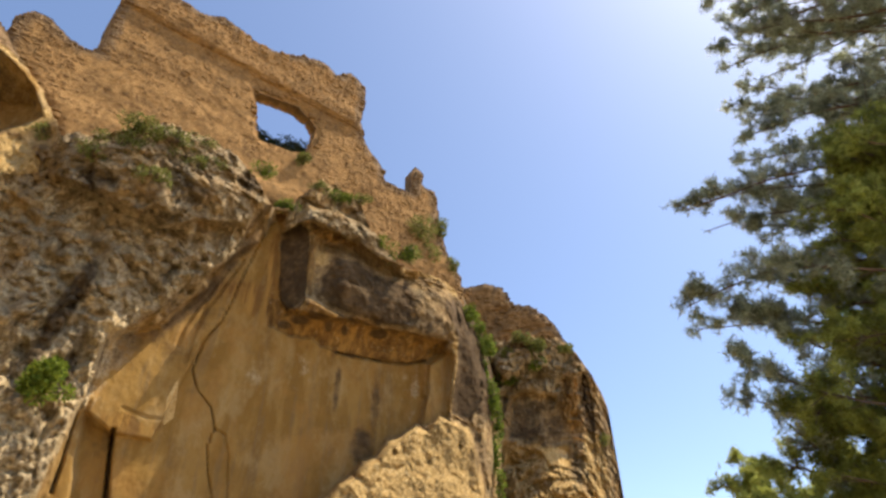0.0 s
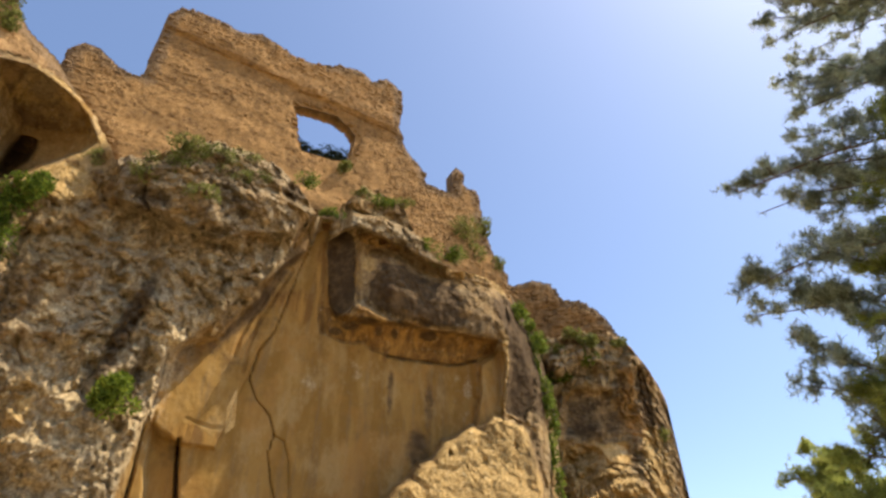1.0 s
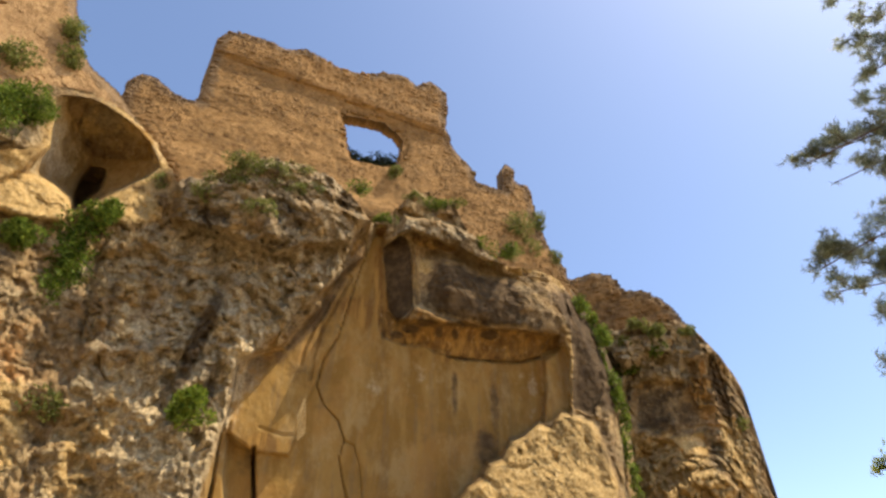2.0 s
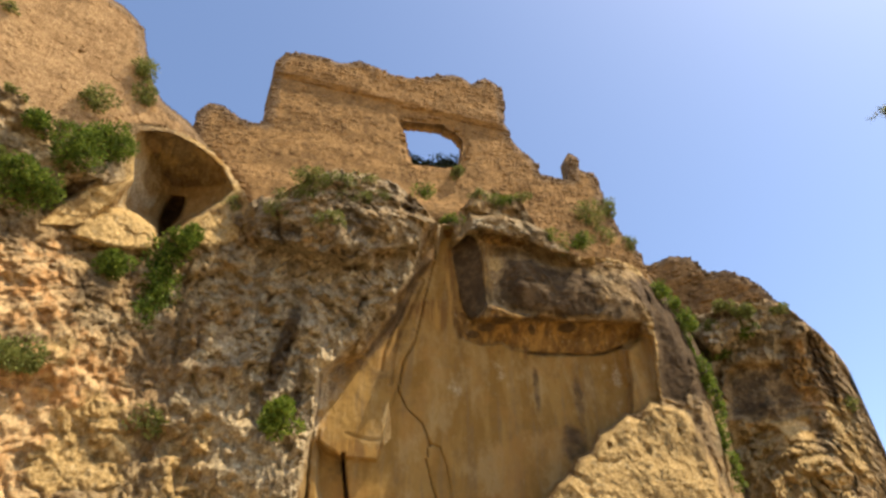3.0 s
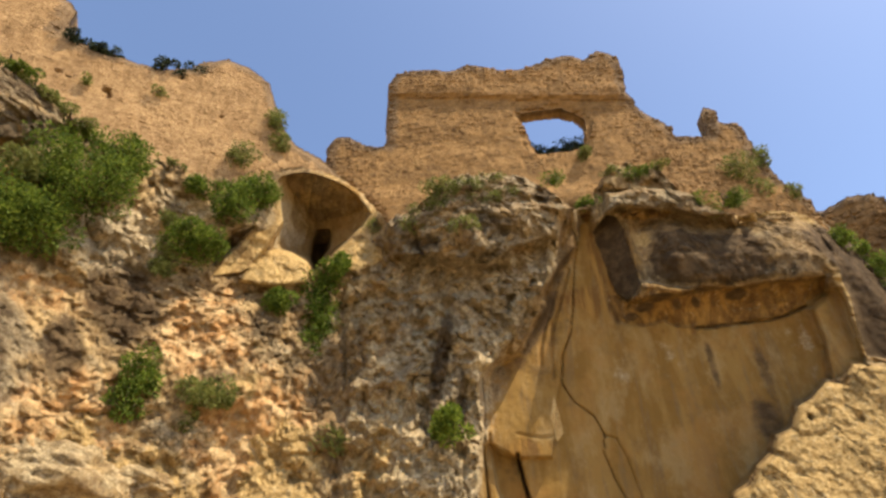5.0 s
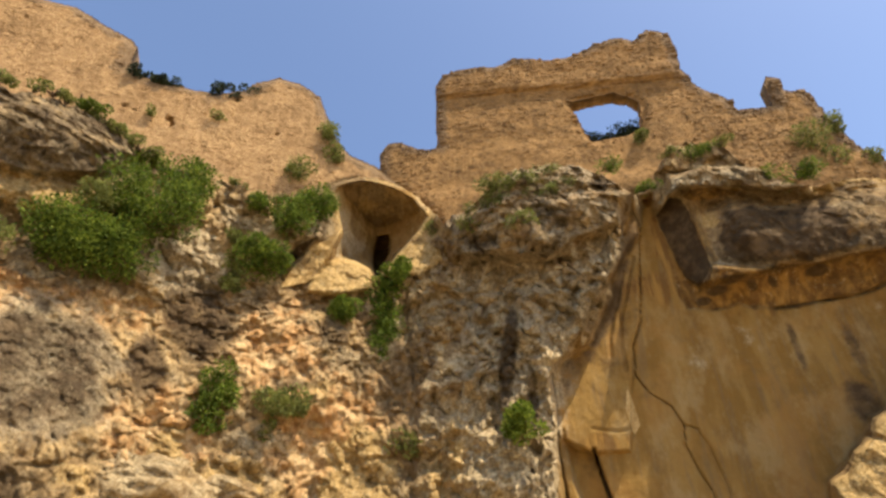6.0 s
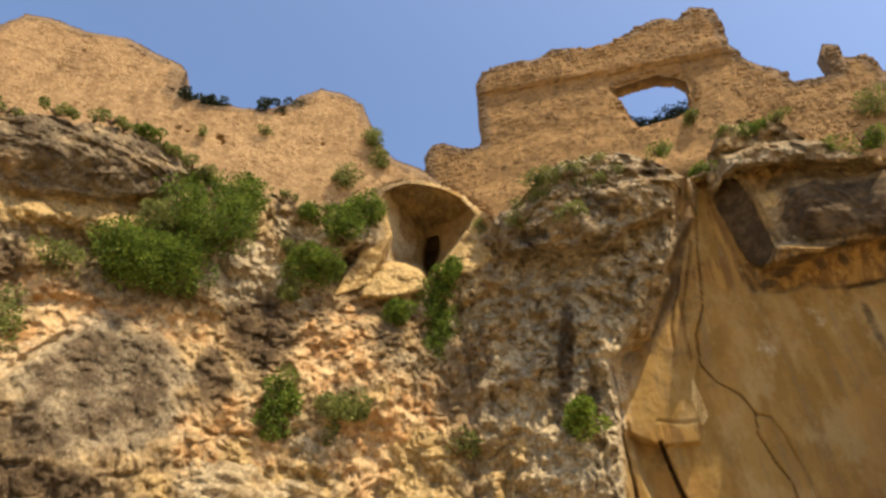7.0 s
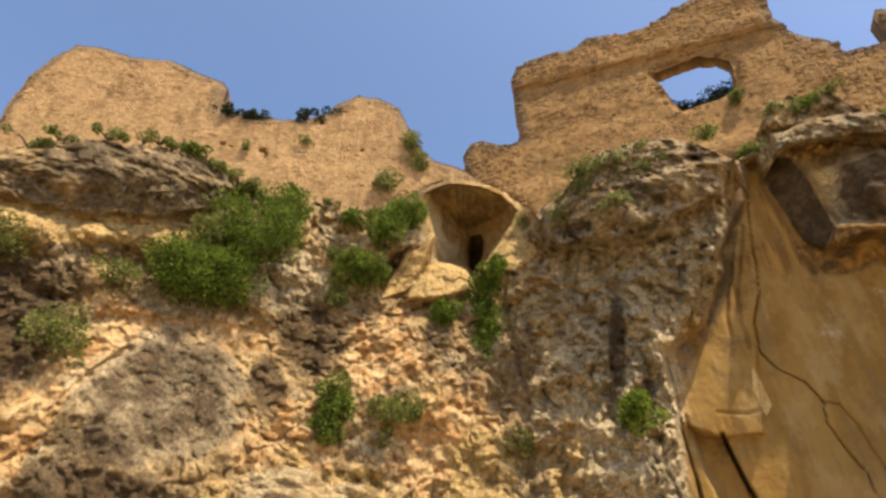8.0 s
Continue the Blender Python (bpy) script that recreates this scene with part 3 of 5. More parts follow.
    f.groove([(47.4, 0.64), (47.6, 0.57), (46.8, 0.51), (46.3, 0.44)], 0.06, 0.16, 0.2)
    f.tint("black", 41.5, 0.60, 3.6, 0.07, 0.45)
    f.tint("black", 38.5, 0.76, 3.5, 0.03, 0.62)
    f.tint("black", 29.0, 0.80, 3.2, 0.05, 0.55)
    f.tint("black", 36.6, 0.49, 1.1, 0.13, 0.95, -8)
    f.tint("black", 34.6, 0.40, 0.8, 0.10, 0.7)
    f.tint("grey", 34.5, 0.56, 3.2, 0.09, 0.75)
    f.tint("grey", 35.0, 0.33, 1.8, 0.10, 0.70)
    f.tint("grey", 31.5, 0.66, 4.5, 0.05, 0.5)
    f.tint("grey", 37.0, 0.48, 8.5, 0.26, 0.66)
    f.tint("fresh", 41.5, 0.33, 4.5, 0.11, 0.35)
    f.tint("grey", 44.0, 0.40, 2.6, 0.16, 0.6)
    f.tint("pale", 41.0, 0.28, 5.5, 0.17, 0.80)
    f.tint("pale", 35.5, 0.25, 2.0, 0.06, 0.45)
    f.tint("black", 24.0, 0.87, 2.0, 0.04, 0.7)

    # the hollow with its half dome, its doorway and the pale rock on its floor
    hollow = [(57.0, 0.875), (56.7, 0.890), (55.9, 0.901), (54.1, 0.916), (52.8, 0.918), (50.6, 0.910), (48.8, 0.896), (47.2, 0.876), (46.0, 0.847), (45.4, 0.829), (46.2, 0.794), (47.3, 0.767), (49.5, 0.70), (50.8, 0.665), (53, 0.66), (56.4, 0.67), (55.9, 0.72), (55.4, 0.767), (56.3, 0.83)]
    d = from_outline(f.x, f.y, scaled(hollow))
    f.rough *= 1 - 0.93 * smooth(d, -0.7, -0.1) * smooth(f.q, 0.6, 0.7)
    face = f.r.copy()
    rim = np.interp(f.a, [45.4, 46.0, 47.2, 48.8, 50.6, 52.8, 54.1, 55.9, 57], [0.829, 0.847, 0.876, 0.896, 0.910, 0.918, 0.916, 0.901, 0.875])
    dome = np.sqrt(np.clip(1 - (1 - np.clip((rim - f.q) * SQ / 1.5, 0, 1)) ** 2, 0, 1))
    corner = np.interp(f.q, [0.68, 0.77, 0.86], [51.5, 51.3, 52.4])
    left, right = np.clip((56.6 - f.a) / (56.6 - corner), 0, 1), np.clip((f.a - 45.4) / (corner - 45.4), 0, 1) ** 0.6
    inner = smooth(d, -0.015, 0.04)
    f.r = f.r + inner * (0.15 + 2.6 * np.minimum(dome, np.minimum(left, right)))
    f.r = f.r - 0.14 * smooth(d, -0.22, -0.06) * (d < 0.02) * smooth(f.q, 0.80, 0.86)
    around = smooth(d, -0.6, -0.1) * smooth(f.q, 0.70, 0.78)
    for k in f.layers:
        f.layers[k] *= 1 - around
    f.set("cut", inner, 0.55)
    f.set("pale", around, 0.52)
    f.layers["pale"] *= 1 - 0.45 * inner * (f.a < corner)
    f.set("grey", inner * smooth(f.a, 52.0, 53.0) * smooth(f.q, 0.86, 0.82), 0.42)
    f.tint("rust", 51.0, 0.880, 5.0, 0.036, 1.15)
    f.tint("rust", 52.6, 0.865, 1.6, 0.04, 0.9)
    f.tint("black", 52.2, 0.852, 0.8, 0.010, 0.8)
    f.set("pale", inner * f.inside([(57, 0.89), (56.5, 0.89), (55.7, 0.80), (55.3, 0.767), (55.9, 0.76)], 0.04, straight=True), 1.0)
    # the tan slope under its edge, and the dark wedge beside that
    slope = [(55.5, 0.775), (56.5, 0.69), (58.6, 0.63), (61.2, 0.615), (60.5, 0.66), (58.4, 0.73)]
    m = f.inside(slope, 0.08)
    f.r = f.r - m * 0.25 * np.clip(61 - f.a, 0, 5) / 5
    f.rough = np.where(m > 0.5, 0.28, f.rough)
    f.set("pale", m, 0.50)
    f.set("cut", m, 0.6)
    wedge = [(58.3, 0.745), (60.6, 0.66), (61.3, 0.64), (61.9, 0.66), (60.2, 0.72)]
    m = f.inside(wedge, 0.08)
    f.r = f.r + 0.35 * m
    f.set("black", m, 0.9)
    door = [(51.2, 0.766), (50.1, 0.772), (49.8, 0.755), (49.9, 0.723), (50.7, 0.681), (51.2, 0.66), (51.6, 0.697), (51.6, 0.732)]
    f.r = f.r + 1.6 * f.inside(door, 0.04, straight=True)
    # the gloom inside the doorway is painted black too
    f.set("black", f.inside(door, 0.05, straight=True), 0.8)
    sill = [(57.9, 0.652), (56.6, 0.686), (55.3, 0.701), (53.5, 0.700), (51.9, 0.689), (51.1, 0.668), (51.6, 0.637), (54.3, 0.622), (58.4, 0.612)]
    m = f.inside(sill, 0.18)
    f.r = f.r * (1 - m) + m * (face - 0.55 + 7.5 * np.clip(f.q - 0.61, 0, 1))
    for k in f.layers:
        f.layers[k] *= 1 - m
    f.set("pale", m, 1.3)
    f.rough = np.where(m > 0.5, 0.35, f.rough)
    step = [(50.0, 0.687), (48.8, 0.724), (47.2, 0.756), (45.6, 0.759), (43.8, 0.737), (43.3, 0.71), (45.9, 0.681), (48.8, 0.655)]
    m = f.inside(step, 0.10)
    f.r = f.r * (1 - m) + m * (face - 0.35 + 4 * np.clip(f.q - 0.66, 0, 1))
    for k in f.layers:
        f.layers[k] *= 1 - m
    f.set("pale", m, 1.1)
    f.rough = np.where(m > 0.5, 0.45, f.rough)

    # the broken orange cliff under the long wall
    for a, q, w, h, much in ((60.5, 0.50, 5.5, 0.11, 0.85), (55.0, 0.36, 8.0, 0.13, 0.85), (69.0, 0.33, 6.0, 0.09, 0.85), (53, 0.18, 12, 0.10, 0.55),
                             (86.0, 0.50, 6.5, 0.035, 0.75), (93.0, 0.36, 3.0, 0.06, 0.7), (76.0, 0.50, 9.0, 0.05, 0.6), (76, 0.16, 9, 0.06, 0.5), (96, 0.22, 4, 0.08, 0.8)):
        f.tint("fresh", a, q, w, h, much)
    for a, q, w, h, much in ((68.5, 0.52, 4.2, 0.10, 0.85), (71.5, 0.42, 2.2, 0.08, 0.8), (62.5, 0.585, 2.5, 0.04, 0.6), (58.5, 0.43, 3.0, 0.018, 0.65), (66.0, 0.36, 1.2, 0.05, 0.6), (55.0, 0.535, 2.2, 0.05, 0.6), (51.5, 0.42, 0.8, 0.09, 0.5), (78, 0.45, 2.0, 0.02, 0.6), (96, 0.47, 4, 0.05, 0.5), (75, 0.20, 3, 0.03, 0.6),
                             (54.0, 0.50, 2.0, 0.05, 0.4), (100, 0.40, 4, 0.1, 0.6), (97, 0.27, 7, 0.14, 0.75), (84, 0.30, 6, 0.09, 0.6), (90, 0.22, 9, 0.08, 0.7), (87, 0.18, 4, 0.03, 0.5), (91, 0.55, 4, 0.03, 0.4)):
        f.tint("black", a, q, w, h, much, 12)
    for a, q, w, h, much in ((82.0, 0.36, 7.0, 0.11, 0.75), (70.5, 0.63, 5.0, 0.09, 0.9), (66, 0.76, 5, 0.05, 0.6), (49.0, 0.55, 2.2, 0.10, 0.5), (62.0, 0.33, 3.0, 0.02, 0.6), (91, 0.20, 7, 0.05, 0.5)):
        f.tint("grey", a, q, w, h, much)
    f.swell(82, 0.30, 12, 0.20, 0.7, 0.7)
    f.swell(58, 0.44, 9, 0.16, 0.7)
    f.r = f.r - (1.4 * smooth(f.a, 57, 64) + 1.6 * smooth(f.a, 33, 40)) * np.clip(0.62 - f.q, 0, 0.6)
    calm = np.clip(1.25 - ((f.a - 80) / 8.5) ** 2 - ((f.q - 0.38) / 0.14) ** 2, 0, 1)
    f.rough *= (1 - 0.5 * calm) * (1 - 0.45 * smooth(f.q, 0.27, 0.15) * smooth(f.a, 48, 56))
    f.set("grey", calm, 0.8)
    f.set("black", calm, 0.66)
    f.set("black", smooth(f.a, 86, 93) * smooth(f.q, 0.62, 0.5), 0.95)
    f.set("black", smooth(f.a, 70, 78) * smooth(f.q, 0.31, 0.23), 0.58)
    f.tint("black", 97, 0.40, 8, 0.21, 0.92)
    f.tint("black", 84, 0.235, 10, 0.04, 0.9)
    f.layers["black"] *= 1 - 0.9 * f.inside([(88.6, 0.20), (88.1, 0.325), (86.6, 0.385), (84.3, 0.440), (80.6, 0.50), (79, 0.55), (86, 0.49), (89, 0.43), (91.5, 0.34), (92.5, 0.20)], 0.3)
    f.set("fresh", f.inside([(88.6, 0.20), (88.1, 0.325), (86.6, 0.385), (84.3, 0.440), (80.6, 0.50), (79, 0.53), (86, 0.475), (89, 0.41), (91, 0.34), (92, 0.20)], 0.25), 0.9)
    f.groove([(88.3, 0.27), (88.0, 0.331), (86.6, 0.388), (84.3, 0.446)], 0.14, 0.16, 0.2)
    f.r = f.r - 3.2 * np.clip(0.36 - f.q, 0, 0.4) * smooth(f.a, 43, 50) * smooth(f.a, 80, 72)
    # the layered brown ledge under the tall end of the wall
    ledge = [(104, 0.66), (100.6, 0.70), (94.8, 0.83), (88, 0.89), (81.1, 0.868), (79.2, 0.827), (82, 0.745), (85.2, 0.713), (92.4, 0.660), (99.2, 0.636), (104, 0.60)]
    m = f.out(ledge, 0.55, 0.18)
    f.bedding += 0.55 * m
    f.rough *= 1 - 0.35 * m
    f.r = f.r - 0.6 * f.inside(ledge, 0.7, 0.7)
    f.set("black", m, 0.60)
    f.set("grey", m, 0.55)
    f.layers["fresh"] *= 1 - m
    under = [(104, 0.60), (99, 0.632), (92.4, 0.655), (85.2, 0.708), (78, 0.715), (80, 0.66), (88, 0.625), (94, 0.585), (100, 0.56)]
    m = f.inside(under, 0.45)
    f.r = f.r - m * (0.40 + 3.0 * np.clip(0.70 - f.q, 0, 0.1))
    f.layers["black"] *= 1 - 0.8 * m
    f.rough *= 1 - 0.45 * m
    f.set("pale", f.inside(under, 0.2), 1.05)
    f.set("fresh", f.inside(under, 0.2), 0.6)
    for a, q, w, h, much in ((51, 0.28, 5.0, 0.12, 0.75), (62, 0.24, 6, 0.08, 0.7), (68, 0.30, 2.5, 0.06, 0.6), (56, 0.42, 2.5, 0.05, 0.5), (74, 0.24, 2.5, 0.04, 0.5), (91, 0.46, 2.5, 0.02, 0.5)):
        f.tint("pale", a, q, w, h, much)
    # the right end is coloured darker over its middle height
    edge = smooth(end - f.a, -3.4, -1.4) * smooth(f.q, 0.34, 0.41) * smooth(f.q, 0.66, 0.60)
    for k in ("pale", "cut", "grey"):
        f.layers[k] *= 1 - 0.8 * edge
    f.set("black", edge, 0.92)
    f.weather()
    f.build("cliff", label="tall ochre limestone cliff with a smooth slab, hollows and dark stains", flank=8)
    return f


def far_cliff():
    crest = [(-17.0, -0.1), (-16.5, 0.24), (-16.65, 0.35), (-16.45, 0.394), (-16.0, 0.418), (-15.2, 0.455), (-14.4, 0.494), (-13.3, 0.518), (-10.5, 0.535), (-8, 0.535), (-4, 0.535), (6, 0.53)]
    f = Face(-16.9, 6, 340, 330, crest, [(-17.0, 33.5), (-15.8, 30.5), (-14, 28.8), (-10, 28.2), (-5, 28.5), (6, 29.5)])
    f.out([(-16.3, 0.44), (-10.5, 0.47), (-6.5, 0.455), (-5, 0.5), (-5, 0.56), (-16, 0.56)], 0.9, 0.2)
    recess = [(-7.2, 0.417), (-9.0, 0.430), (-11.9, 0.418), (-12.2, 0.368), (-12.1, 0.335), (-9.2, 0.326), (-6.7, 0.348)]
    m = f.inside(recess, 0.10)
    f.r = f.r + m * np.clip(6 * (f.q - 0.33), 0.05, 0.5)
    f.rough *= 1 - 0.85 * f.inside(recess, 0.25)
    # the recess's shadow, painted into the rock colour
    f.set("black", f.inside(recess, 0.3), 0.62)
    panel = [(-9.2, 0.330), (-12.6, 0.336), (-12.2, 0.294), (-10.5, 0.299)]
    m = f.inside(panel, 0.10)
    f.rough *= 1 - 0.8 * m
    f.set("cut", m, 1.0)
    f.set("grey", f.inside([(-5.6, 0.53), (-10.9, 0.53), (-14.3, 0.465), (-13.2, 0.415), (-7.3, 0.427)], 0.2), 0.8)
    f.set("pale", f.inside([(-6.3, 0.32), (-9.4, 0.312), (-12.3, 0.276), (-13.4, 0.249), (-13, 0.15), (-6.1, 0.15)], 0.15), 1.0)
    f.tint("rust", -13.0, 0.40, 1.2, 0.06, 0.8)
    f.tint("black", -14.6, 0.40, 0.8, 0.07, 0.9)
    f.tint("black", -12.6, 0.31, 0.6, 0.05, 0.6)
    f.tint("fresh", -13.2, 0.43, 1.0, 0.05, 0.9)
    f.tint("pale", -8.5, 0.29, 4.5, 0.06, 1.0)
    f.tint("pale", -14.5, 0.29, 1.4, 0.08, 0.75)
    f.tint("grey", -9.5, 0.49, 5.5, 0.045, 1.0)
    f.tint("black", -8.5, 0.52, 2.5, 0.012, 0.6)
    f.tint("fresh", -13.6, 0.34, 1.6, 0.06, 0.5)
    f.bedding += 0.3
    f.set("grey", np.ones_like(f.a), 0.30)
    f.set("pale", np.ones_like(f.a), 0.22)
    f.broken *= 1.5
    f.swell(-10, 0.22, 6, 0.1, 1.5)
    f.rough *= 1.25
    f.weather()
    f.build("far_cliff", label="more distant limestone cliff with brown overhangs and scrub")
    return f


MAIN = main_cliff()
FAR = far_cliff()


def ground():
    n, rows = 96, 40
    k = np.arange(rows)
    rad = 1.2 * 1.22 ** k
    ang = np.linspace(0, 2 * np.pi, n + 1)
    R, A = np.meshgrid(rad, ang)
    X, Y = R * np.cos(A), R * np.sin(A)
    Z = 0.35 * (crags(X * 0.2, Y * 0.2, X * 0, 4, 81) - 0.5) * np.clip(R / 4, 0, 1) - 0.05
    tagged(new("ground", mesh_of("ground", np.stack([X, Y, Z], -1).reshape(-1, 3), grid_faces(n + 1, rows), SOIL)), "dry stony ground at the cliff's foot", "ground", kind="structure")
    cap = mesh_of("ground_middle", [(1.25 * math.cos(a), 1.25 * math.sin(a), -0.05) for a in ang[:-1]], [list(range(n))], SOIL)
    tagged(new("ground_middle", cap), "dry stony ground underfoot", "ground", kind="structure")


ground()


# ---- ruined walls: upright slabs with ragged edges, in a plane square to bearing a0 at d metres; u runs to the right along it ----
def wall_frame(a0, d):
    t = radians(a0)
    out, along = Vector((-math.sin(t), math.cos(t), 0)), Vector((math.cos(t), math.sin(t), 0))
    return Matrix(((along.x, out.x, 0, out.x * d), (along.y, out.y, 0, out.y * d), (0, 0, 1, 0), (0, 0, 0, 1)))


def wall_front(u, z, relief, bulge, seed):
    return -relief(u, z) - bulge * (crags(u * 1.3, z * 1.6, u * 0, 5, 121 + seed, 0.6) - 0.5)


def wall_core(name, frame_m, outline, top, holes, thick, material, relief, cell=0.065, bulge=0.10, seed=0):
    us, zs = [p[0] for p in outline], [p[1] for p in outline]
    gu, gz = np.arange(min(us) - 0.2, max(us) + 0.2, cell), np.arange(min(zs) - 0.1, max(zs) + 0.3, cell)
    U, Z = np.meshgrid((gu[:-1] + gu[1:]) / 2, (gz[:-1] + gz[1:]) / 2, indexing="ij")
    wu = U + 0.22 * (crags(U * 1.6, Z * 1.6, U * 0, 2, 101 + seed) - 0.5)
    wz = Z + 0.22 * (crags(U * 1.6, Z * 1.6, U * 0, 2, 111 + seed) - 0.5)
    keep = from_outline(wu, wz, outline) > 0
    for hole in holes:
        keep &= from_outline(wu, wz, hole) < 0
    NU, NZ = np.meshgrid(gu, gz, indexing="ij")
    dist = from_outline(NU, NZ, outline)
    for hole in holes:
        dist = np.minimum(dist, -from_outline(NU, NZ, hole))
    worn = 0.13 * (1 - smooth(dist, 0.0, 0.40))
    front = worn + wall_front(NU, NZ, relief, bulge, seed)
    rear = thick - worn + 0.2 * (crags(NU * 1.1, NZ * 1.1, NU * 0 + 9, 4, 131 + seed) - 0.5)
    count = NU.size
    verts = np.r_[np.stack([NU, front, NZ], -1).reshape(-1, 3), np.stack([NU, rear, NZ], -1).reshape(-1, 3)]
    idx = np.arange(count).reshape(NU.shape)
    a, b, c, d = idx[:-1, :-1], idx[1:, :-1], idx[1:, 1:], idx[:-1, 1:]
    faces = [np.stack([a, b, c, d], -1)[keep], np.stack([d, c, b, a], -1)[keep] + count]
    pad = np.pad(keep, 1)
    for lone, p, q in ((keep & ~pad[:-2, 1:-1], a, d), (keep & ~pad[2:, 1:-1], c, b), (keep & ~pad[1:-1, :-2], b, a), (keep & ~pad[1:-1, 2:], d, c)):
        faces.append(np.stack([p, q, q + count, p + count], -1)[lone][:, ::-1])
    faces = np.concatenate(faces)
    used = np.unique(faces)
    to = np.zeros(2 * count, int)
    to[used] = np.arange(len(used))
    me = mesh_of(name, verts[used], to[faces], material)
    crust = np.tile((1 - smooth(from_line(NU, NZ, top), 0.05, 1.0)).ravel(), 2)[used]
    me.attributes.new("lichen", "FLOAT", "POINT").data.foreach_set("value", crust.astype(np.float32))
    me.transform(frame_m)
    return me


def open_window():
    return [(2.75, 21.2), (2.95, 21.45), (3.4, 21.5), (4.65, 21.7), (5.12, 21.4), (5.45, 20.85), (5.46, 19.9), (5.25, 19.3), (4.6, 19.05), (3.36, 18.98), (3.12, 19.5), (3.0, 20.2)]


WINDOW_TOP = [(-5.2, 17.95), (-5.15, 18.84), (-5.25, 19.6), (-4.9, 20.17), (-4.36, 20.22), (-3.74, 19.78), (-3.16, 19.57), (-2.84, 19.65), (-2.87, 20.8), (-2.83, 21.9), (-2.9, 23.2), (-2.62, 23.87),
              (-2.16, 24.26), (-1.3, 24.32), (-0.28, 24.17), (0.72, 24.5), (1.5, 24.36), (2.16, 24.11), (3.07, 24.17), (3.73, 24.41), (4.41, 24.9), (5.5, 25.04), (5.89, 24.74), (6.63, 25.4), (7.05, 25.17),
              (7.55, 24.75), (7.53, 23.5), (7.46, 22.33), (7.9, 21.48), (8.56, 20.84), (8.92, 20.36), (8.98, 19.76), (9.6, 19.74), (10.3, 19.86), (10.36, 20.68), (10.33, 21.1), (10.6, 21.5), (10.95, 21.38), (11.0, 20.6),
              (11.6, 20.5), (11.84, 19.83), (11.84, 19.3), (11.95, 18.2), (12.2, 17.3), (12.55, 16.47), (12.85, 15.6)]
WINDOW_WALL = WINDOW_TOP + [(13.0, 13.6), (9.0, 14.2), (6.5, 15.2), (4.2, 15.6), (2.5, 15.2), (-2.4, 14.2), (-2.75, 15.6), (-3.3, 16.2), (-4.19, 17.32), (-4.75, 17.68)]
LONG_TOP = [(-14.3, 18.33), (-14.33, 19.43), (-14.32, 20.93), (-13.83, 22.48), (-13.28, 23.41), (-12.5, 23.51), (-10.9, 23.07), (-9.3, 23.08), (-8.48, 22.58), (-7.0, 21.98), (-6.67, 21.57), (-6.7, 20.22), (-6.16, 20.18), (-5.6, 20.06), (-4.32, 20.06),
            (-3.26, 20.2), (-2.42, 20.74), (-2.15, 21.32), (-1.42, 21.92), (-0.48, 21.84), (0.38, 21.45), (0.67, 20.62), (0.93, 20.0), (1.43, 19.12), (1.89, 18.59), (2.74, 18.32), (3.22, 18.02), (3.92, 17.6), (4.42, 17.35)]
LONG_WALL = LONG_TOP + [(4.2, 16.9), (3.95, 17.06), (3.4, 17.2), (2.33, 17.15), (1.7, 16.9), (1.4, 16.2), (0.9, 14.2), (-3, 14.0), (-14.6, 13.5)]
FAR_TOP = [(-4.5, 19.8), (-2.24, 20.45), (-1.27, 20.46), (-0.32, 20.55), (0.61, 20.3), (1.0, 19.55), (1.24, 18.98), (2.0, 18.97), (2.83, 18.43), (3.2, 17.85), (3.52, 17.12), (3.7, 16.5)]
FAR_WALL = FAR_TOP + [(3.6, 14.0), (-4.5, 14.0)]
FRAME_W, FRAME_L = wall_frame(35, 17.0), wall_frame(62, 16.8)


def window_relief(u, z):
    line = 22.55 - 0.06 * (u + 3)
    top = 0.20 * smooth(z - line, -0.08, 0.10) * smooth(u, -4, -2.5)
    batter = 0.05 * np.clip(19.6 - z, 0, 3) + 0.25 * smooth(z, 17.3, 16.2)
    return top + batter


PUTLOGS = [(-6.16, 18.3, 0.09), (-5.78, 18.22, 0.08), (-5.3, 18.35, 0.11), (-4.65, 18.15, 0.16), (-4.55, 17.9, 0.13), (-8.9, 18.6, 0.10), (-10.5, 21.6, 0.07), (-8.5, 21.1, 0.07), (-2.65, 19.9, 0.08), (-0.95, 18.6, 0.08)]


def long_relief(u, z):
    out = 0.02 * np.clip(20 - z, 0, 6) - 0.12 * smooth(u, 0.2, 1.6)
    for pu, pz, size in PUTLOGS:
        out = out - 0.35 * (1 - smooth(np.hypot(u - pu, (z - pz) * 0.8), size * 0.6, size))
    return out


def ruined_walls():
    w = tagged(new("castle_wall"), "ruined ochre rubble castle wall with a window hole open to the sky", "wall")
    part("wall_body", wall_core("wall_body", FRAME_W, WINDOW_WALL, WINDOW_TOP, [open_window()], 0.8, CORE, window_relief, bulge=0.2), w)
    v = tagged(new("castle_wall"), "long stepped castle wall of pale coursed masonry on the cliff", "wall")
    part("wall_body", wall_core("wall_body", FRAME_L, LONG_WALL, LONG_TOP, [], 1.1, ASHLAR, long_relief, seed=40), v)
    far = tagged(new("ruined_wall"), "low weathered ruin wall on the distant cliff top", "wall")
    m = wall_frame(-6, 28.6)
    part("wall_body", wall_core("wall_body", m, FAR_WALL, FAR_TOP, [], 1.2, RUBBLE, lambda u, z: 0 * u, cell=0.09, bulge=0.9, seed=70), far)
    return w, v, far


castle, long_wall, far_wall = ruined_walls()


